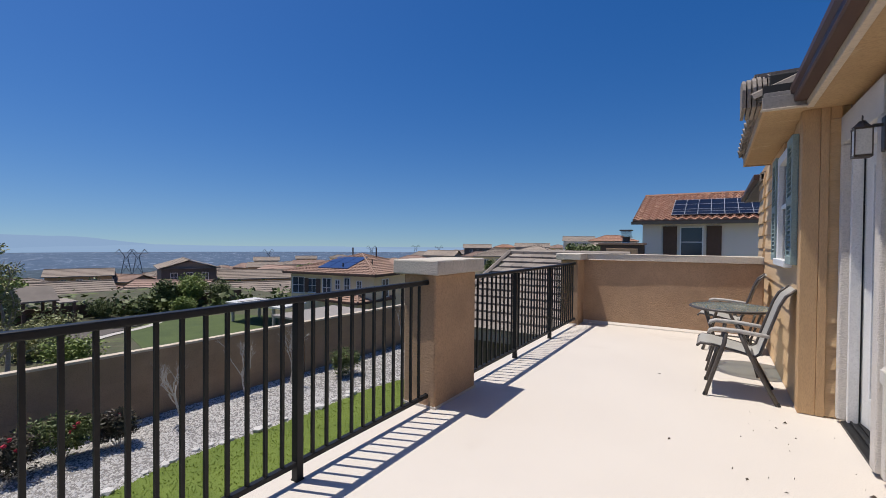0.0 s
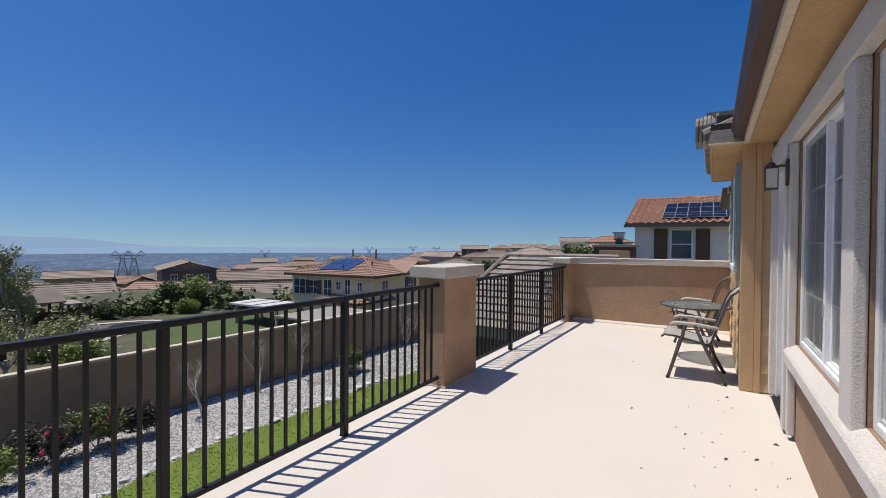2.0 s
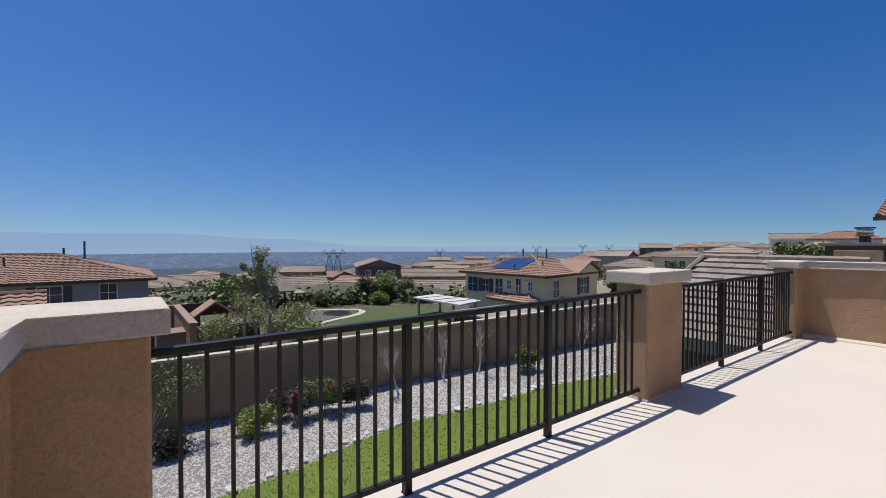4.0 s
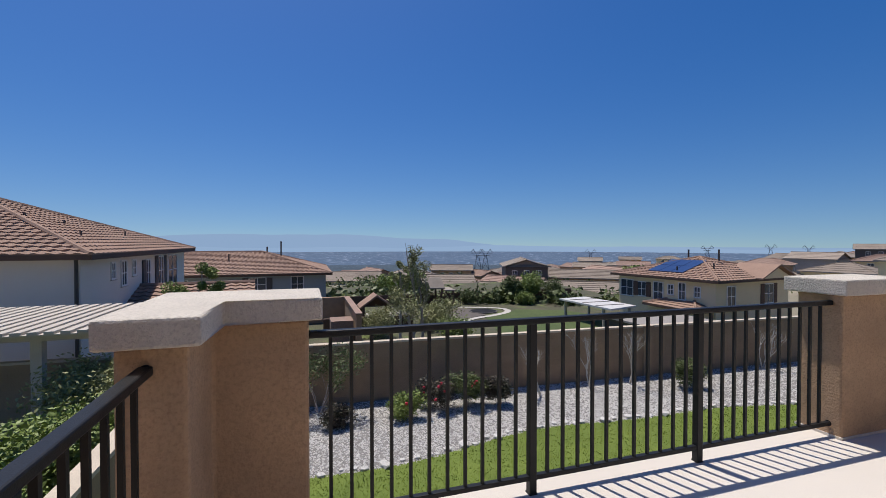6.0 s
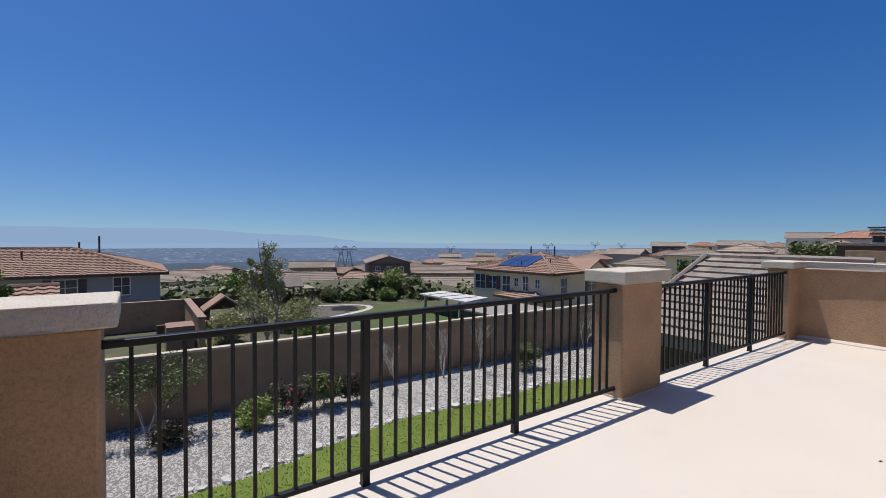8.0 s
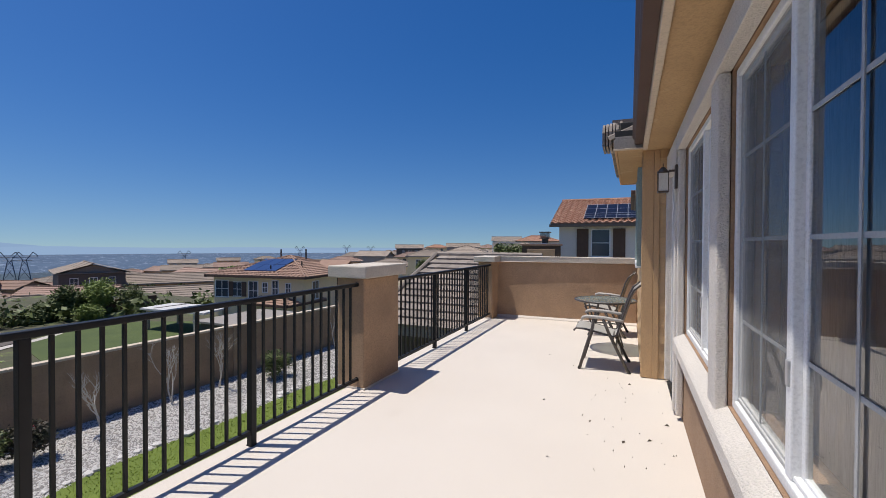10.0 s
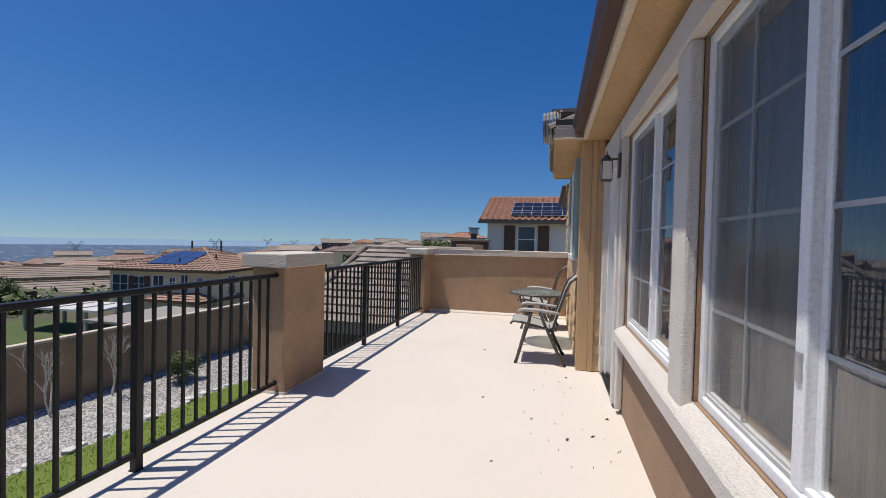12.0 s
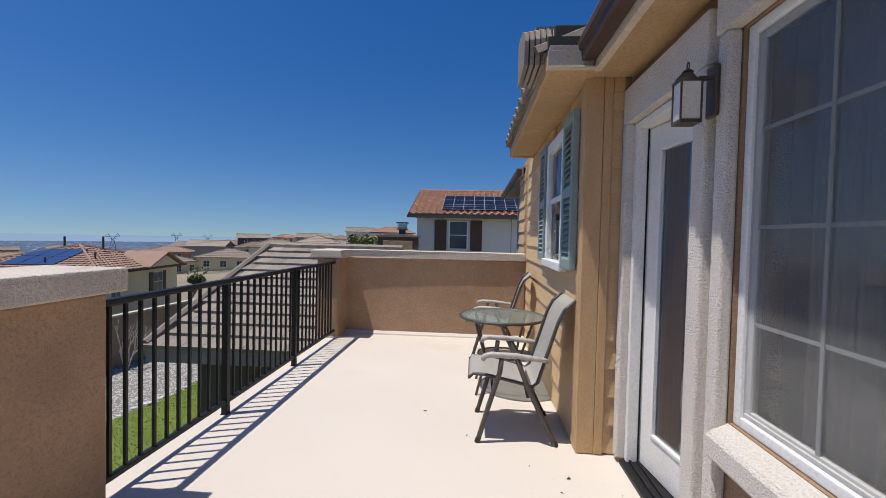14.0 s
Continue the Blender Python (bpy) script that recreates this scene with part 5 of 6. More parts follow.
# houses of the near slope: plan, ridge height, size, storeys
for x, y, zr, w, d, h, wm, rm, gb, yaw, lab in (
        (-68.6, 20.6, -4.0, 13, 9, 2.8, STUCCO, TANROOF, True, 75, "tan bungalow with grey-brown roof just below the yard"),
        (-72.8, 26.7, -5.1, 12, 9, 2.8, GREYWALL, PINKROOF, False, 60, "grey bungalow with a rose hip roof"),
        (-60.4, 25.5, -4.6, 10, 7, 2.6, STUCCO, TANROOF, False, 65, "low tan garden house with flat hip roof"),
        (-65.9, 32.7, -4.4, 13, 10, 2.9, STUCCO, PINKROOF, True, 35, "tan gabled bungalow with broad rose roof"),
        (-75.5, 18.1, -3.8, 13, 9, 2.9, CREAM, TANROOF, False, 80, "cream bungalow with tan hip roof"),
        (-53.7, 37.4, -4.3, 16, 9, 2.8, STUCCO, TANROOF, True, 58, "long tan house with low grey-brown roof"),
        (-113.6, 37.6, -4.9, 14, 9, 5.2, STUCCO, TANROOF, True, 68, "tan two-storey gabled house with pale tile roof"),
        (-111.0, 45.5, -6.4, 9, 9, 3.0, STUCCO, PINKROOF, True, 20, "tan gabled bungalow with rose tile roof"),
        (-116.0, 56.0, -7.8, 13, 10, 2.9, STUCCO, PINKROOF, True, 40, "tan bungalow with a broad rose-brown roof"),
        (-98.0, 44.0, -8.0, 13, 8, 2.8, CREAM, TANROOF, False, 66, "low cream bungalow with tan tile roof"),
        (-71.2, 49.1, -3.9, 17, 9, 2.9, STUCCO, TANROOF, True, 56, "long low tan house with grey-brown roof"),
        (-124.7, 90.1, -5.6, 13, 9, 2.9, STUCCO, TANROOF, True, 52, "tan gabled house with pale tile roof"),
        (-155.7, 113.0, -5.2, 12, 9, 5.0, GREYWALL, TANROOF, True, 54, "grey two-storey gabled house"),
        (-138.0, 113.5, -6.2, 12, 9, 2.9, GREYWALL, TANROOF, False, 50, "grey bungalow with tan hip roof"),
        (-179.9, 154.1, -6.2, 13, 9, 5.0, STUCCO, TANROOF, True, 50, "tan two-storey gabled house far down the slope"),
        (-156.2, 154.8, -5.1, 13, 9, 5.0, CREAM, TANROOF, False, 45, "cream two-storey house with tan roof"),
        (-38.9, 84.3, 0.0, 12, 9, 5.2, CREAM, TANROOF, False, 25, "cream two-storey house with a pale hip roof"),
        (-77.5, 148.7, 0.7, 13, 9, 5.2, DARKWALL, TANROOF, True, 30, "dark two-storey gabled house"),
        (-83.1, 187.5, 0.6, 13, 9, 5.0, CREAM, REDROOF, False, 20, "cream house with red tile roof"),
        (-59.3, 158.7, 1.3, 16, 10, 5.0, GREYWALL, TANROOF, True, 20, "grey gabled house with a long pale roof"),
        (-22.5, 117.3, 3.5, 14, 10, 5.4, WHITEWALL, REDROOF, False, 14, "white two-storey house with red-brown tile roof"),
        (-108.1, 10.6, -5.9, 16, 13, 2.9, CREAM, TANROOF, True, 80, "cream gabled bungalow with grey-brown roof"),
        (-92.0, 17.5, -7.6, 9, 8, 2.8, DARKWALL, TANROOF, True, 70, "dark gabled bungalow with tile roof"),
        (-168.4, 130.7, -9.3, 12, 9, 5.0, GREYWALL, TANROOF, True, 50, "grey gabled house with pale roof"),
        (-123.5, 107.0, -5.4, 13, 9, 3.0, STUCCO, PINKROOF, True, 48, "tan gabled house with rose tile roof"),
        (-101.9, 85.8, -5.7, 13, 9, 3.0, STUCCO, TANROOF, True, 46, "tan bungalow with grey-brown tile roof"),
        (-78.3, 108.1, -2.7, 13, 9, 5.0, STUCCO, PINKROOF, False, 30, "tan two-storey house with rose hip roof"),
        (-57.0, 112.0, -1.2, 13, 9, 5.0, CREAM, PINKROOF, False, 25, "cream two-storey house with rose hip roof")):
    w, d = 0.76 * w, 0.76 * d
    ws = [(q, u, zz, 0.9, 1.1) for q in "se" for u in (-2.4, 0, 2.4) for zz in ((0.9, 3.4) if h > 4.5 else (1.0,))]
    hb = suburb_house(w, d, h, wm, rm, lab, 0.33, gb, 1, "neighbour_house", ws, course=0.6)
    hb.matrix_basis = pose(x, y, zr - h - (d / 2 + 0.5) * 0.33, 0, 0, yaw)
    part("plinth", B(-w / 2 + .02, w / 2 - .02, -d / 2 + .02, d / 2 - .02, -9, -3), wm, hb, local=True)

# white house with a two-storey balcony
WB = suburb_house(9, 8, 6.6, WHITEWALL, TANROOF, "white house with a two-storey balcony and tan roof", 0.30, True, 1, "neighbour_house", (("s", -2.4, 4.2, 1.2, 1.8), ("s", 1.8, 4.2, 1.2, 1.8)), course=0.6)
WB.matrix_basis = pose(-37.5, 142.2, 3.6 - 6.6 - 1.35, 0, 0, 15)
for zz in (3.2, 6.1):
    part("balcony_floor", B(-4.6, 4.6, -6.2, -4.0, zz - 0.25, zz), WHITEWALL, WB, local=True)
part("balcony_rail", B(-4.6, 4.6, -6.2, -6.1, 4.1, 4.25), VINYL, WB, local=True)
for k in range(5):
    part("balcony_post", B(-4.6 + k * 2.25, -4.4 + k * 2.25, -6.2, -6.0, -3, 6.1), VINYL, WB, local=True)

# many more houses down the slope
protos = []
for k, (w, d, h, wm, rm, gb, lab) in enumerate((
        (11, 9, 2.9, CREAM, TANROOF, False, "cream stucco bungalow with tan tile hip roof"),
        (10, 9, 5.2, STUCCO, TANROOF, False, "tan two-storey house with grey-brown tile roof"),
        (12, 8.6, 2.8, STUCCO, PINKROOF, True, "tan gabled house with rose-brown tile roof"),
        (10.5, 9, 5.2, GREYWALL, TANROOF, True, "grey two-storey gabled house with tile roof"),
        (10.5, 9.6, 5.0, CREAM, PINKROOF, False, "cream two-storey house with rose-brown tile roof"))):
    ws = [(s, u, (3.1 if h > 5 else 0.9), 1.2, 1.2) for s in "se" for u in (-3.4, 0, 3.4)]
    ps = suburb_house(w, d, h, wm, rm, lab, 0.33, gb, 1, "house", ws, course=0.9)
    ps["group"] = "houses of the suburb"
    protos.append(ps)
rh = random.Random(21)
used = [0] * 5
spots = [(-23.8, -13.9, 15), (-43.5, -4.6, 14), (-28.4, 30.4, 14), (-74.5, 40.2, 16), (3, 31, 15), (-30, 14, 14), (-40, 18, 12), (-28, -4, 12), (-50, 30, 8)]
for x, y in ((-113, 38), (-111, 45), (-116, 56), (-98, 44), (-71, 49), (-125, 90), (-156, 113), (-138, 113), (-180, 154), (-156, 155), (-39, 84), (-77, 149), (-83, 187), (-59, 159), (-22, 117),
             (-108, 11), (-92, 17), (-168, 131), (-123, 107), (-102, 86), (-78, 108), (-57, 112), (-37, 142)):
    spots.append((x, y, 17))
for ring_r in (108, 123, 138, 155, 172, 190, 210, 232, 256):
    nn = int(ring_r * 2.0 / 14)
    for k in range(nn):
        a = -0.04 + 2.05 * (k + rh.uniform(-.22, .22) + (0.5 if ring_r % 3 else 0)) / nn
        r = ring_r + rh.uniform(-5, 5)
        x, y = -r * math.sin(a), r * math.cos(a)
        if any((x - p) ** 2 + (y - q) ** 2 < (s * 0.86) ** 2 for p, q, s in spots):
            continue
        if (abs(a - 1.13) < 0.12 and r < 78) or (a > 0.55 and r < 66):
            continue
        spots.append((x, y, 13))
        i = rh.choice((0, 0, 1, 2, 2, 3, 4))
        if a > 0.6 or r < 90:
            i = rh.choice((0, 0, 2))
        elif r > 110:
            i = rh.choice((1, 4, 3, 0, 2))
        m = pose(x, y, ground_height(x, y) - 0.1, 0, 0, rh.choice((0, 90, 180)) + rh.uniform(-14, 14))
        if used[i] == 0:
            protos[i].matrix_basis = m
        else:
            copy_thing(protos[i], m)
        used[i] += 1

# yard of the house below
gz = ground_height
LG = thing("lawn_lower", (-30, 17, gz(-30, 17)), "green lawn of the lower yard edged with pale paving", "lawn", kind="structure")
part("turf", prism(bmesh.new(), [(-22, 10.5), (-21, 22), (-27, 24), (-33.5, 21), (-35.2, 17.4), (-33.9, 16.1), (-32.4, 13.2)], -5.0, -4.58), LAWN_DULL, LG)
bm = bmesh.new()
pv = [(-29.7, 9.2), (-31.5, 11.3), (-32.3, 12.7), (-32.7, 13.9), (-33.6, 15.5), (-34.7, 16.4), (-36.0, 16.4), (-37.0, 15.0), (-37.6, 13.5), (-38.7, 11.0)]
smooth_pv = []
for k in range(len(pv) - 1):
    smooth_pv += [Vector(pv[k]).lerp(Vector(pv[k + 1]), f) for f in (0.25, 0.75)]
prev = None
for k, p in enumerate(smooth_pv):
    d = (smooth_pv[min(k + 1, len(smooth_pv) - 1)] - smooth_pv[max(k - 1, 0)]).normalized()
    nrm = Vector((-d.y, d.x)) * 0.28
    cur = (bm.verts.new((p.x - nrm.x, p.y - nrm.y, -4.565)), bm.verts.new((p.x + nrm.x, p.y + nrm.y, -4.565)))
    if prev:
        bm.faces.new((prev[0], prev[1], cur[1], cur[0]))
    prev = cur
part("paving_edge", bm, PATH_CONC, LG, "pale concrete edging")
pool = thing("trampoline", (-34.8, 14.3, gz(-34, 13)), "dark round sunken trampoline with a low net behind", "trampoline")
c0 = (-35.1, 14.1)
part("rim", prism(bmesh.new(), [(c0[0] + 1.25 * math.cos(i * math.pi / 16), c0[1] + 1.25 * math.sin(i * math.pi / 16)) for i in range(32)], -5.2, -4.54), DARKWALL, pool)
part("mat", prism(bmesh.new(), [(c0[0] + 1.12 * math.cos(i * math.pi / 16), c0[1] + 1.12 * math.sin(i * math.pi / 16)) for i in range(32)], -4.54, -4.535), WATER, pool)
GB = thing("garden_bed", (-28, 8, -4.6), "planted garden soil with low green cover behind the wall", "soil", kind="structure")
part("soil", prism(bmesh.new(), [(-60, -8), (-12.8, -8), (-11.8, 18), (-11.6, 30), (-60, 34)], -4.9, -4.61), GARDEN, GB)
MB = thing("mulch_bed", (-34, 11, -4.6), "dark mulch planting bed beside the path", "soil", kind="structure")
part("soil", prism(bmesh.new(), [(-30.5, 8.9), (-32.2, 11.6), (-33.3, 13.6), (-36.9, 13.5), (-38.2, 10.8), (-34, 7.5)], -5.0, -4.585), SHADEDWALL_MULCH, MB)
FW = thing("lower_fence", (-41, 12, gz(-41, 12)), "dark brown rear fence of the lower yard", "fence", kind="structure")
for k in range(1, 10):
    part("fence_panel", B(-41.1, -41.0, -3 + k * 3.0, -0.03 + k * 3.0, -8.0, -3.6), BROWNWOOD, FW)

PC = thing("patio_cover", (-27, 22, -4.6), "white flat patio cover beside the cream house", "pergola")
for k in range(3):
    part("rib", B(-29.6 + k * 1.6, -29.5 + k * 1.6, 19.2, 21.6, -3.098, -3.06), GREYWOOD, PC)
part("roof_sheet", prism(bmesh.new(), [(-30.6, 18.9), (-24.7, 19.2), (-25.6, 22.1), (-31.1, 21.6)], -3.22, -3.10), METALROOF, PC)
for x in (-30.3, -25.6):
    for y in (19.3, 21.5):
        part("post", B(x - .08, x + .08, y - .08, y + .08, -4.7, -3.22), PALEWOOD, PC)
SD = thing("garden_shed", (-22.5, 21, -4.6), "low dark canopy roof behind the wall", "shed")
part("roof_sheet", B(-24.4, -20.4, 18.2, 23.6, -3.52, -3.40), GREYWOOD, SD)
part("wall", B(-24.2, -20.8, 18.6, 23.2, -4.7, -3.52), DARKWALL, SD)
PR = suburb_house(4.4, 4.0, 1.25, CREAM, BROWNROOF, "small cream porch with a brown tile hip roof", 0.3, name="porch", over=0.3)
PR.matrix_basis = pose(-25.6, 27.2, -4.6, 0, 0, 0)
PV = thing("pavilion", (-39, 10.6, -4.7), "small dark garden pavilion with a grey pitched roof", "pavilion")
part("roof", extrude_profile(bmesh.new(), [(-41.0, -2.75), (-39.6, -1.9), (-38.2, -2.75), (-38.2, -2.85), (-39.6, -2.02), (-41.0, -2.85)], "y", 9.6, 11.6), ROOFTILE, PV)
part("lean_to", extrude_profile(bmesh.new(), [(-40.6, -2.95), (-38.4, -3.0), (-38.4, -3.08), (-40.6, -3.03)], "y", 11.65, 12.7), ROOFTILE, PV)
for x in (-40.7, -38.5):
    for y in (9.8, 11.4, 12.5):
        part("post", B(x - .08, x + .08, y - .08, y + .08, -4.8, -3.0 if y > 12 else -2.75), BROWNWOOD, PV)
PL = thing("play_house", (-33, 4, -5), "red-brown gabled wooden garden shelter", "shelter")
part("roof", extrude_profile(bmesh.new(), [(3.1, -3.42), (4.4, -2.5), (5.7, -3.42), (5.7, -3.55), (4.4, -2.66), (3.1, -3.55)], "x", -34.5, -32.5), BROWNROOF, PL)
for y in (3.4, 5.4):
    part("post", B(-32.7, -32.55, y - .09, y + .09, -7, -3.3), BROWNWOOD, PL)
    part("post", B(-34.4, -34.25, y - .09, y + .09, -7, -3.3), BROWNWOOD, PL)
part("gable", extrude_profile(bmesh.new(), [(3.4, -3.45), (4.4, -2.72), (5.4, -3.45)], "x", -33.4, -33.3), BROWNWOOD, PL)
PG = thing("trellis", (-30, 4, -5), "row of pale pergola beams along a brown wall", "pergola")
part("wall", B(-30.3, -30.0, 0.4, 6.6, -6, -3.7), BROWNWOOD, PG)
for k in range(8):
    part("beam", B(-30.8, -29.4, 2.2 + k * .55, 2.34 + k * .55, -3.7 + .0, -3.55), PALEWOOD, PG)
TW = thing("terrace_wall", (-33, 1, -5), "tan stepped garden walls with a red-brown cap", "wall", kind="structure")
part("wall", B(-34.0, -33.7, -6.0, 2.4, -6, -2.7), STUCCO, TW)
part("wall", B(-33.7, -25.5, 2.1, 2.4, -6, -2.75), STUCCO, TW)
part("cap", B(-33.7, -25.4, 2.05, 2.45, -2.75, -2.65), PINKROOF, TW)
part("planter", B(-27.8, -26.2, 0.7, 2.0, -6, -3.2), PINKROOF, TW)

# pergola and planting of the neighbour to the south
NP = thing("neighbour_pergola", (-9, -6, -3), "pale corrugated patio cover on square posts", "pergola")
bm = bmesh.new()
for k in range(22):
    y = -10.5 + k * 0.28
    box(bm, -15.0, -10.6, y - 0.6, y - 0.43, -0.36, -0.30)
box(bm, -15.0, -10.6, -11.1, -5.2, -0.38, -0.36)
part("roof_slats", bm, PALEWOOD, NP)
part("beam", B(-11.4, -11.2, -10.8, -5.0, -0.60, -0.38), PALEWOOD, NP)
part("post", B(-11.4, -11.2, -6.3, -6.1, -3.2, -0.60), PALEWOOD, NP)
part("post", B(-11.4, -11.2, -9.9, -9.7, -3.2, -0.60), PALEWOOD, NP)
SWL = thing("side_wall", (-8, -4, -3), "pale topped block wall between the yards", "wall", kind="structure")
part("wall", B(-17, -4.0, -3.6, -3.4, -3.2, -1.55), BLOCK, SWL)
part("cap", B(-17, -4.0, -3.65, -3.35, -1.55, -1.48), BLOCKCAP, SWL)
bush(-8.6, -4.6, 1.7, 2.2, 31, LEAF_BRIGHT, "leafy green shrub in the neighbouring yard", 0, base=-3.0, leaf=0.05, per=620, name="shrub")
bush(-11.2, -5.2, 1.9, 2.4, 32, LEAF_OLIVE, "olive shrub with orange tips in the neighbouring yard", 0, base=-3.0, leaf=0.05, per=620, name="shrub")
bush(-6.8, -4.8, 1.5, 2.0, 33, LEAF_BRIGHT, "fresh green shrub in the neighbouring yard", 0, base=-3.0, leaf=0.05, per=620, name="shrub")

# trees
tree(-24.5, 5.8, 6.0, 2.0, 41, LEAF_OLIVE, "tall thin olive-green tree with a loose crown", base=-4.65, per=120, leaf=0.055, airy=0.45)
tree(-23.0, 5.0, 3.5, 4.4, 42, LEAF_OLIVE, "broad olive-green tree behind the wall", base=-4.65, per=230, leaf=0.06, airy=0.8)
tree(-24.5, 4.5, 5.2, 1.3, 43, LEAF_OLIVE, "slender pale tree behind the wall", base=-4.65, per=140, leaf=0.05, airy=0.35)
bush(-40.2, 19.4, 2.7, 2.6, 44, LEAF, "dense dark green garden shrub", base=-4.8, leaf=0.12, per=260, name="garden_shrub")
bush(-39.6, 21.6, 3.0, 2.6, 45, LEAF_BRIGHT, "green garden shrub beside the fence", base=-4.8, leaf=0.12, per=260, name="garden_shrub")
bush(-39.4, 24.0, 2.3, 2.4, 64, LEAF, "green garden shrub before the fence", base=-4.7, leaf=0.09, per=260, name="garden_shrub")
bush(-37.6, 19.6, 1.2, 2.0, 65, LEAF_BRIGHT, "low bright green shrub beside the lawn", base=-4.7, leaf=0.07, per=240, name="garden_shrub")
bush(-39.8, 14.6, 1.3, 1.8, 66, LEAF, "low dark shrub along the fence", base=-4.7, leaf=0.07, per=220, name="garden_shrub")
bush(-31.5, 8.4, 1.2, 2.4, 67, LEAF_OLIVE, "yellow-green shrub beside the path", base=-4.65, leaf=0.07, per=300, name="garden_shrub")
bush(-27.5, 3.4, 1.7, 3.0, 68, LEAF_OLIVE, "broad olive shrub behind the wall", base=-4.65, leaf=0.06, per=420, name="garden_shrub")
bush(-40.2, 17.8, 1.7, 2.2, 60, LEAF, "low dark garden shrub", base=-4.8, leaf=0.11, per=220, name="garden_shrub")
bush(-29, 7.6, 1.3, 3.6, 61, LEAF_OLIVE, "olive green ground shrub behind the wall", base=-4.65, leaf=0.09, per=200, name="garden_shrub")
bush(-26.5, 8.6, 1.0, 3.2, 62, LEAF_BRIGHT, "low yellow-green shrub behind the wall", base=-4.65, leaf=0.09, per=180, name="garden_shrub")
bush(-18, 2.4, 1.8, 2.6, 63, LEAF_BRIGHT, "yellow-green shrub just behind the wall", base=-4.65, leaf=0.07, per=200, name="garden_shrub")
tree(-52, 12, 4.0, 8.0, 47, LEAF_BRIGHT, "spreading bright green tree", per=190, leaf=0.18, airy=1.0)
tree(-19.5, -4.75, 5.3, 2.1, 48, LEAF_BRIGHT, "conical green tree beside the neighbouring house", base=-4.6, per=420, leaf=0.055, airy=0.4)
tree(-20, 31, 3.0, 1.6, 49, LEAF, "small green tree by the cream house", per=100, leaf=0.09, airy=0.5)
tree(-27, 60, 4.5, 5.0, 50, LEAF, "dark green tree among the roofs", per=160, leaf=0.2, airy=0.8)
tree(-22, 84, 6.0, 10.0, 51, LEAF, "broad dark tree on the slope", per=190, leaf=0.3, airy=1.0)
tree(-62, 52, 4.5, 6.0, 52, LEAF_BRIGHT, "green tree between the houses", per=150, leaf=0.2, airy=0.8)
rt = random.Random(77)
vs_c = []
for k in range(330):
    a, r = rt.uniform(0.72, 1.65), 43 + 50 * rt.random() ** 1.6
    x, y = -r * math.sin(a), r * math.cos(a)
    vs_c.append((x, y, ground_height(x, y) + 0.9, rt.uniform(0.8, 1.9)))
for k in range(460):
    a, r = rt.uniform(-0.02, 2.0), rt.uniform(60, 420)
    x, y = -r * math.sin(a), r * math.cos(a)
    vs_c.append((x, y, ground_height(x, y) + 1.2, rt.uniform(0.9, 2.3)))
me = leaf_cloud(vs_c, 70, 0.34, 9)
me.materials.append(LEAF)
tagged(new("far_shrubs", me), "dark green far shrubs and trees between the houses", "shrubs", kind="stuff")

# valley and ridge; the haze is painted into their colours
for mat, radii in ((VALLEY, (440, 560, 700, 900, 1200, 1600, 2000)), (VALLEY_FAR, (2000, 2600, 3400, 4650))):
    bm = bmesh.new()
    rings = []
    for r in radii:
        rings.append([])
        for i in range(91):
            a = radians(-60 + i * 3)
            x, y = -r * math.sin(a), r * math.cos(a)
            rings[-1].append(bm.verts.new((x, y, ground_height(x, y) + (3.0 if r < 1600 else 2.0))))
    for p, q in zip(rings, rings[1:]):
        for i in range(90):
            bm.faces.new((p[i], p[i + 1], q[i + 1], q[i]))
    solid("backdrop", bm, mat, "valley floor with blue haze in its colour and scattered pale roofs", "valley", kind="structure")


def smooth_step(v):
    v = min(1.0, max(0.0, v))
    return v * v * (3 - 2 * v)


def ridge_height(deg, k):
    if k == 0:
        base = 52 + 84 * smooth_step((deg - 63) / 11) + 42 * smooth_step((deg - 76) / 9) - 60 * smooth_step((deg - 100) / 14)
    else:
        base = 50 + 10 * math.sin(deg * 0.13) + 8 * math.sin(deg * 0.31)
    return -104 + base + 7 * noise.noise(Vector((deg * 0.25, k, 0))) + 3 * noise.noise(Vector((deg * 1.1, k, 5)))


# glowing strips; haze over the mountains is their emission colour
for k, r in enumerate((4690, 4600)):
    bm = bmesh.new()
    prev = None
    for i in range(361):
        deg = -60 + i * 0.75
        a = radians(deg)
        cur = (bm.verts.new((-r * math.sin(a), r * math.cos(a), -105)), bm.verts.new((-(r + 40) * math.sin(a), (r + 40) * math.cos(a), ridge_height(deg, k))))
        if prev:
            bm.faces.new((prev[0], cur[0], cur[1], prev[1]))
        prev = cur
    solid("backdrop", bm, (RIDGE_FAR, RIDGE)[k], "distant mountain ridge with blue haze painted in as glow", "mountains", kind="structure", smooth=True)


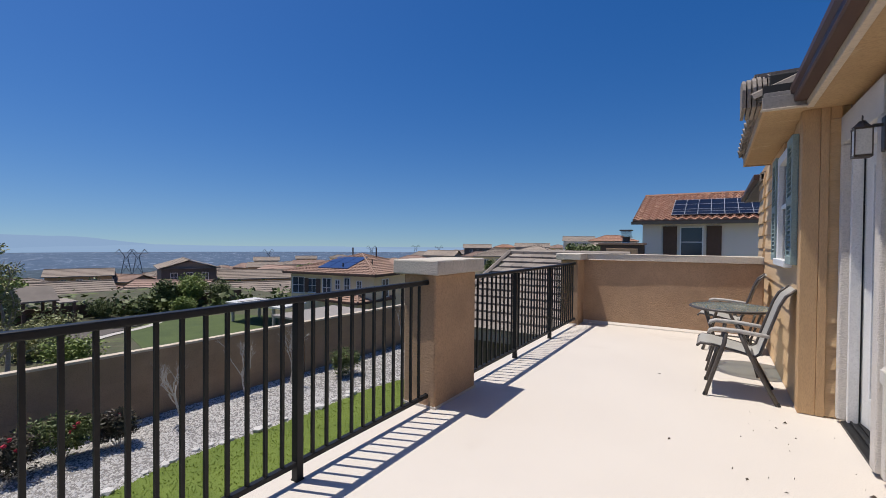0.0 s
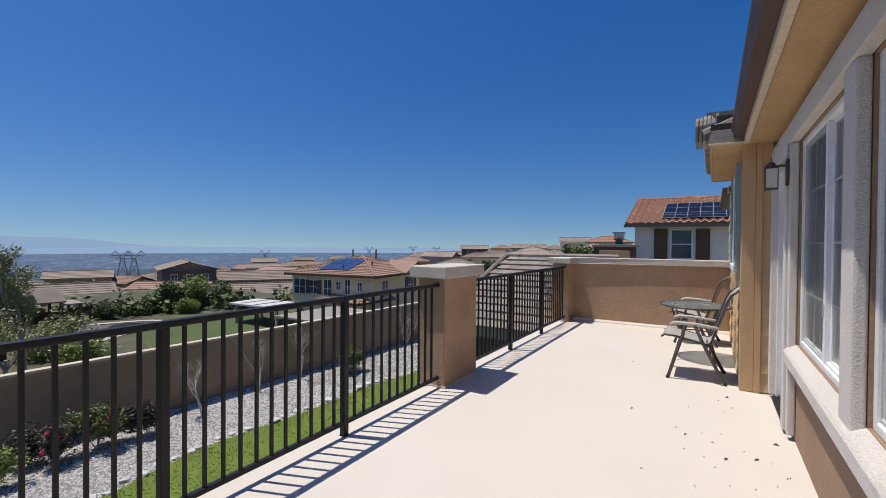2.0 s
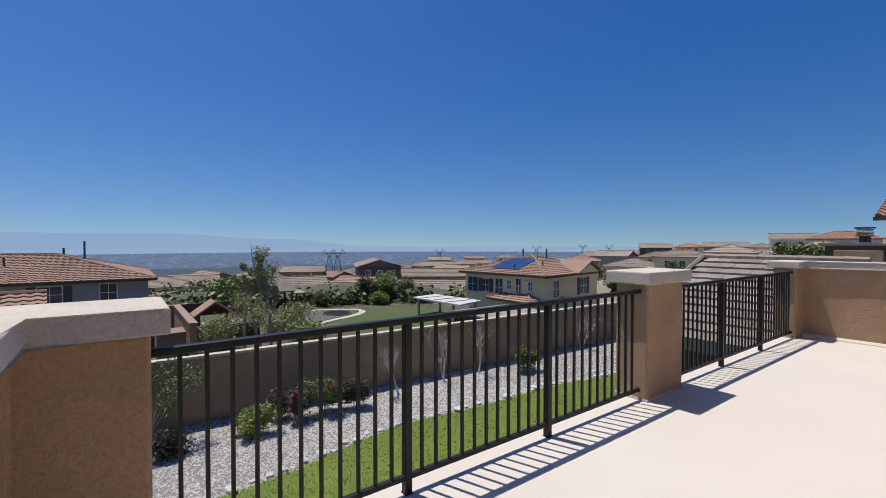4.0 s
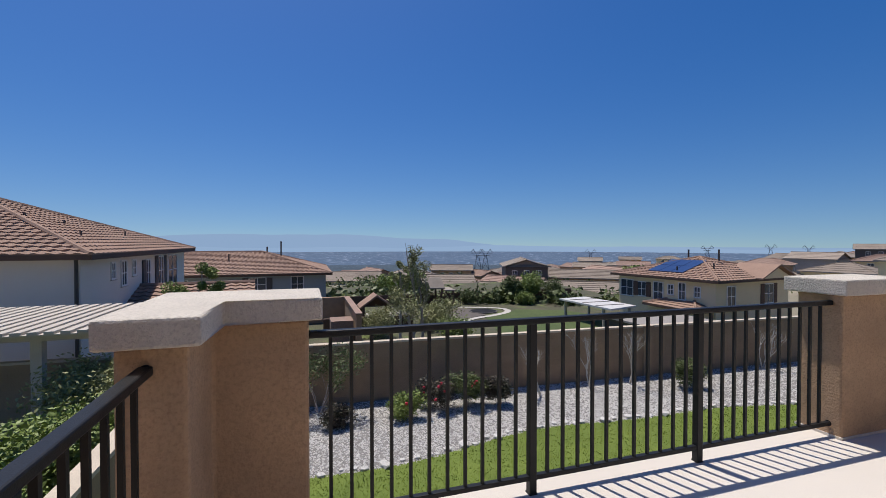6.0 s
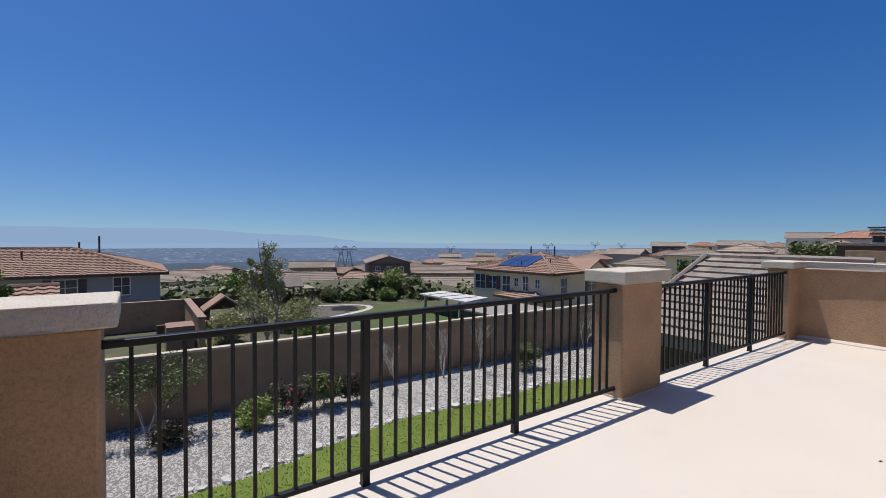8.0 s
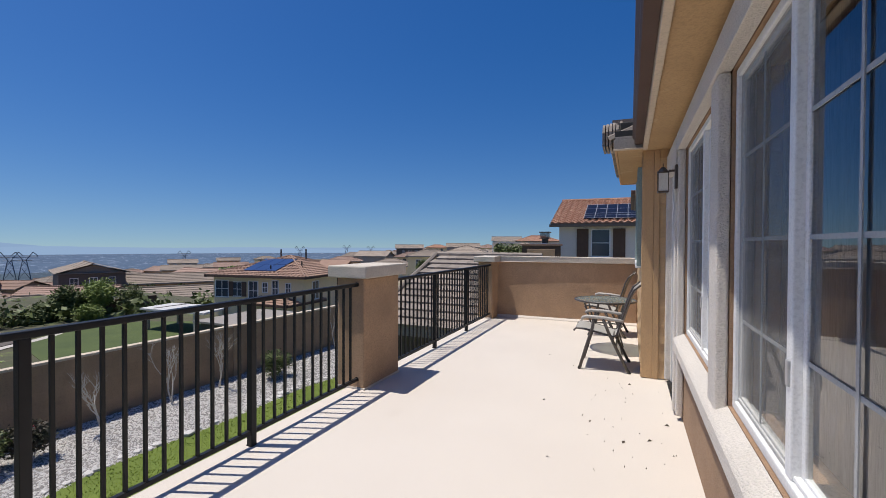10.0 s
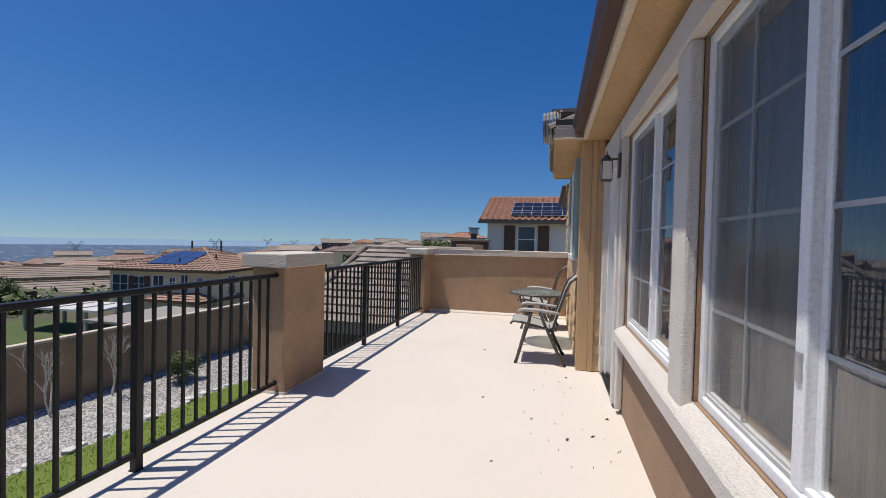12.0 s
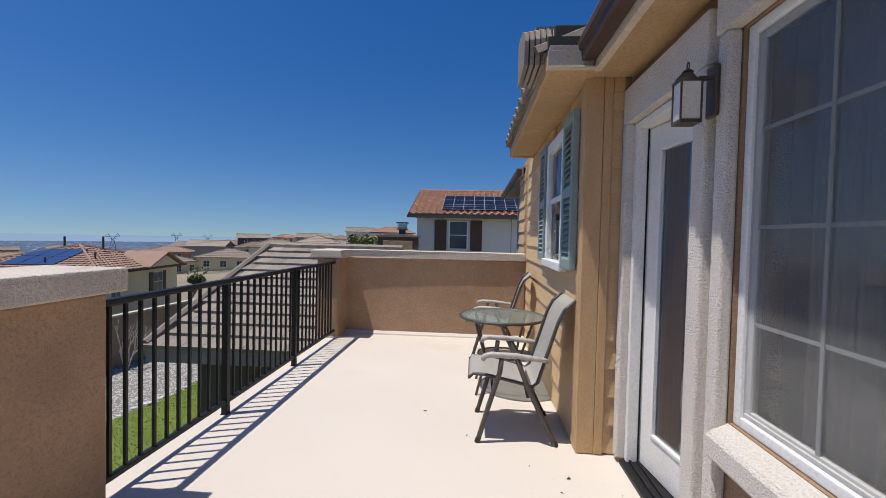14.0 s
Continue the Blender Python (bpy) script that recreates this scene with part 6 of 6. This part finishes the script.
def pylon(x, y, z0, h, label="steel lattice transmission tower on the valley edge"):
    p = thing("pylon", (x, y, z0), label, "pylon", "transmission towers")
    bm = bmesh.new()
    w = h * 0.17
    t = h * 0.012
    dirx, diry = -y / math.hypot(x, y), x / math.hypot(x, y)
    def P(u, z):
        return (x + dirx * u, y + diry * u, z0 + z)
    for s in (-1, 1):
        tube(bm, P(s * w, 0), P(s * w * .28, h * .72), t, n=4)
        tube(bm, P(s * w * .28, h * .72), P(s * h * .22, h), t, n=4)
        tube(bm, P(s * h * .22, h), P(s * h * .34, h * .86), t, n=4)
        tube(bm, P(s * w, 0), P(-s * w * .5, h * .45), t * .6, n=4)
        tube(bm, P(s * w * .6, h * .45), P(-s * w * .28, h * .72), t * .6, n=4)
    tube(bm, P(-h * .36, h * .82), P(h * .36, h * .82), t, n=4)
    tube(bm, P(-h * .2, h * .7), P(h * .2, h * .7), t * .7, n=4)
    part("lattice", bm, STEEL, p)


pylon(-905, 365, -62, 46)
pylon(-899, 381, -62, 46)
pylon(-1000, 730, -60, 40)
pylon(-880, 1000, -52, 42)
pylon(-760, 1060, -40, 34)
pylon(-690, 1080, -40, 32)

# leaves and crumbs on the deck
rd = random.Random(8)
for (x, y, s) in ((-0.55, 5.4, .02), (-0.32, 3.7, .018), (-0.2, 5.0, .014), (0.12, 3.35, .022), (0.38, 3.05, .03), (0.56, 3.15, .026), (0.3, 3.3, .012), (0.2, 4.2, .014), (0.35, 4.35, .012), (0.45, 4.2, .01), (0.42, 4.5, .016), (-0.1, 2.6, .012), (0.25, 3.0, .01), (0.05, 3.45, .008), (0.7, 3.5, .02), *[(rd.uniform(0.05, 0.72), rd.uniform(2.5, 4.7), rd.uniform(.003, .007)) for _ in range(26)]):
    bm = bmesh.new()
    vs4 = [bm.verts.new((-s, 0, 0.001)), bm.verts.new((0, -s * .4, 0.004)), bm.verts.new((s, 0, 0.002)), bm.verts.new((0, s * .4, 0.006)), bm.verts.new((0, 0, 0.014 * rd.random() + .004))]
    for a, b in ((0, 1), (1, 2), (2, 3), (3, 0)):
        bm.faces.new((vs4[a], vs4[b], vs4[4]))
    bm.faces.new(vs4[:4])
    ob = solid("dead_leaf", bm, DEBRIS, "dry brown leaf scrap on the deck", "leaf", "leaf scraps on the deck")
    ob.matrix_basis = pose(x, y, 0.0, 0, 0, rd.uniform(0, 180))
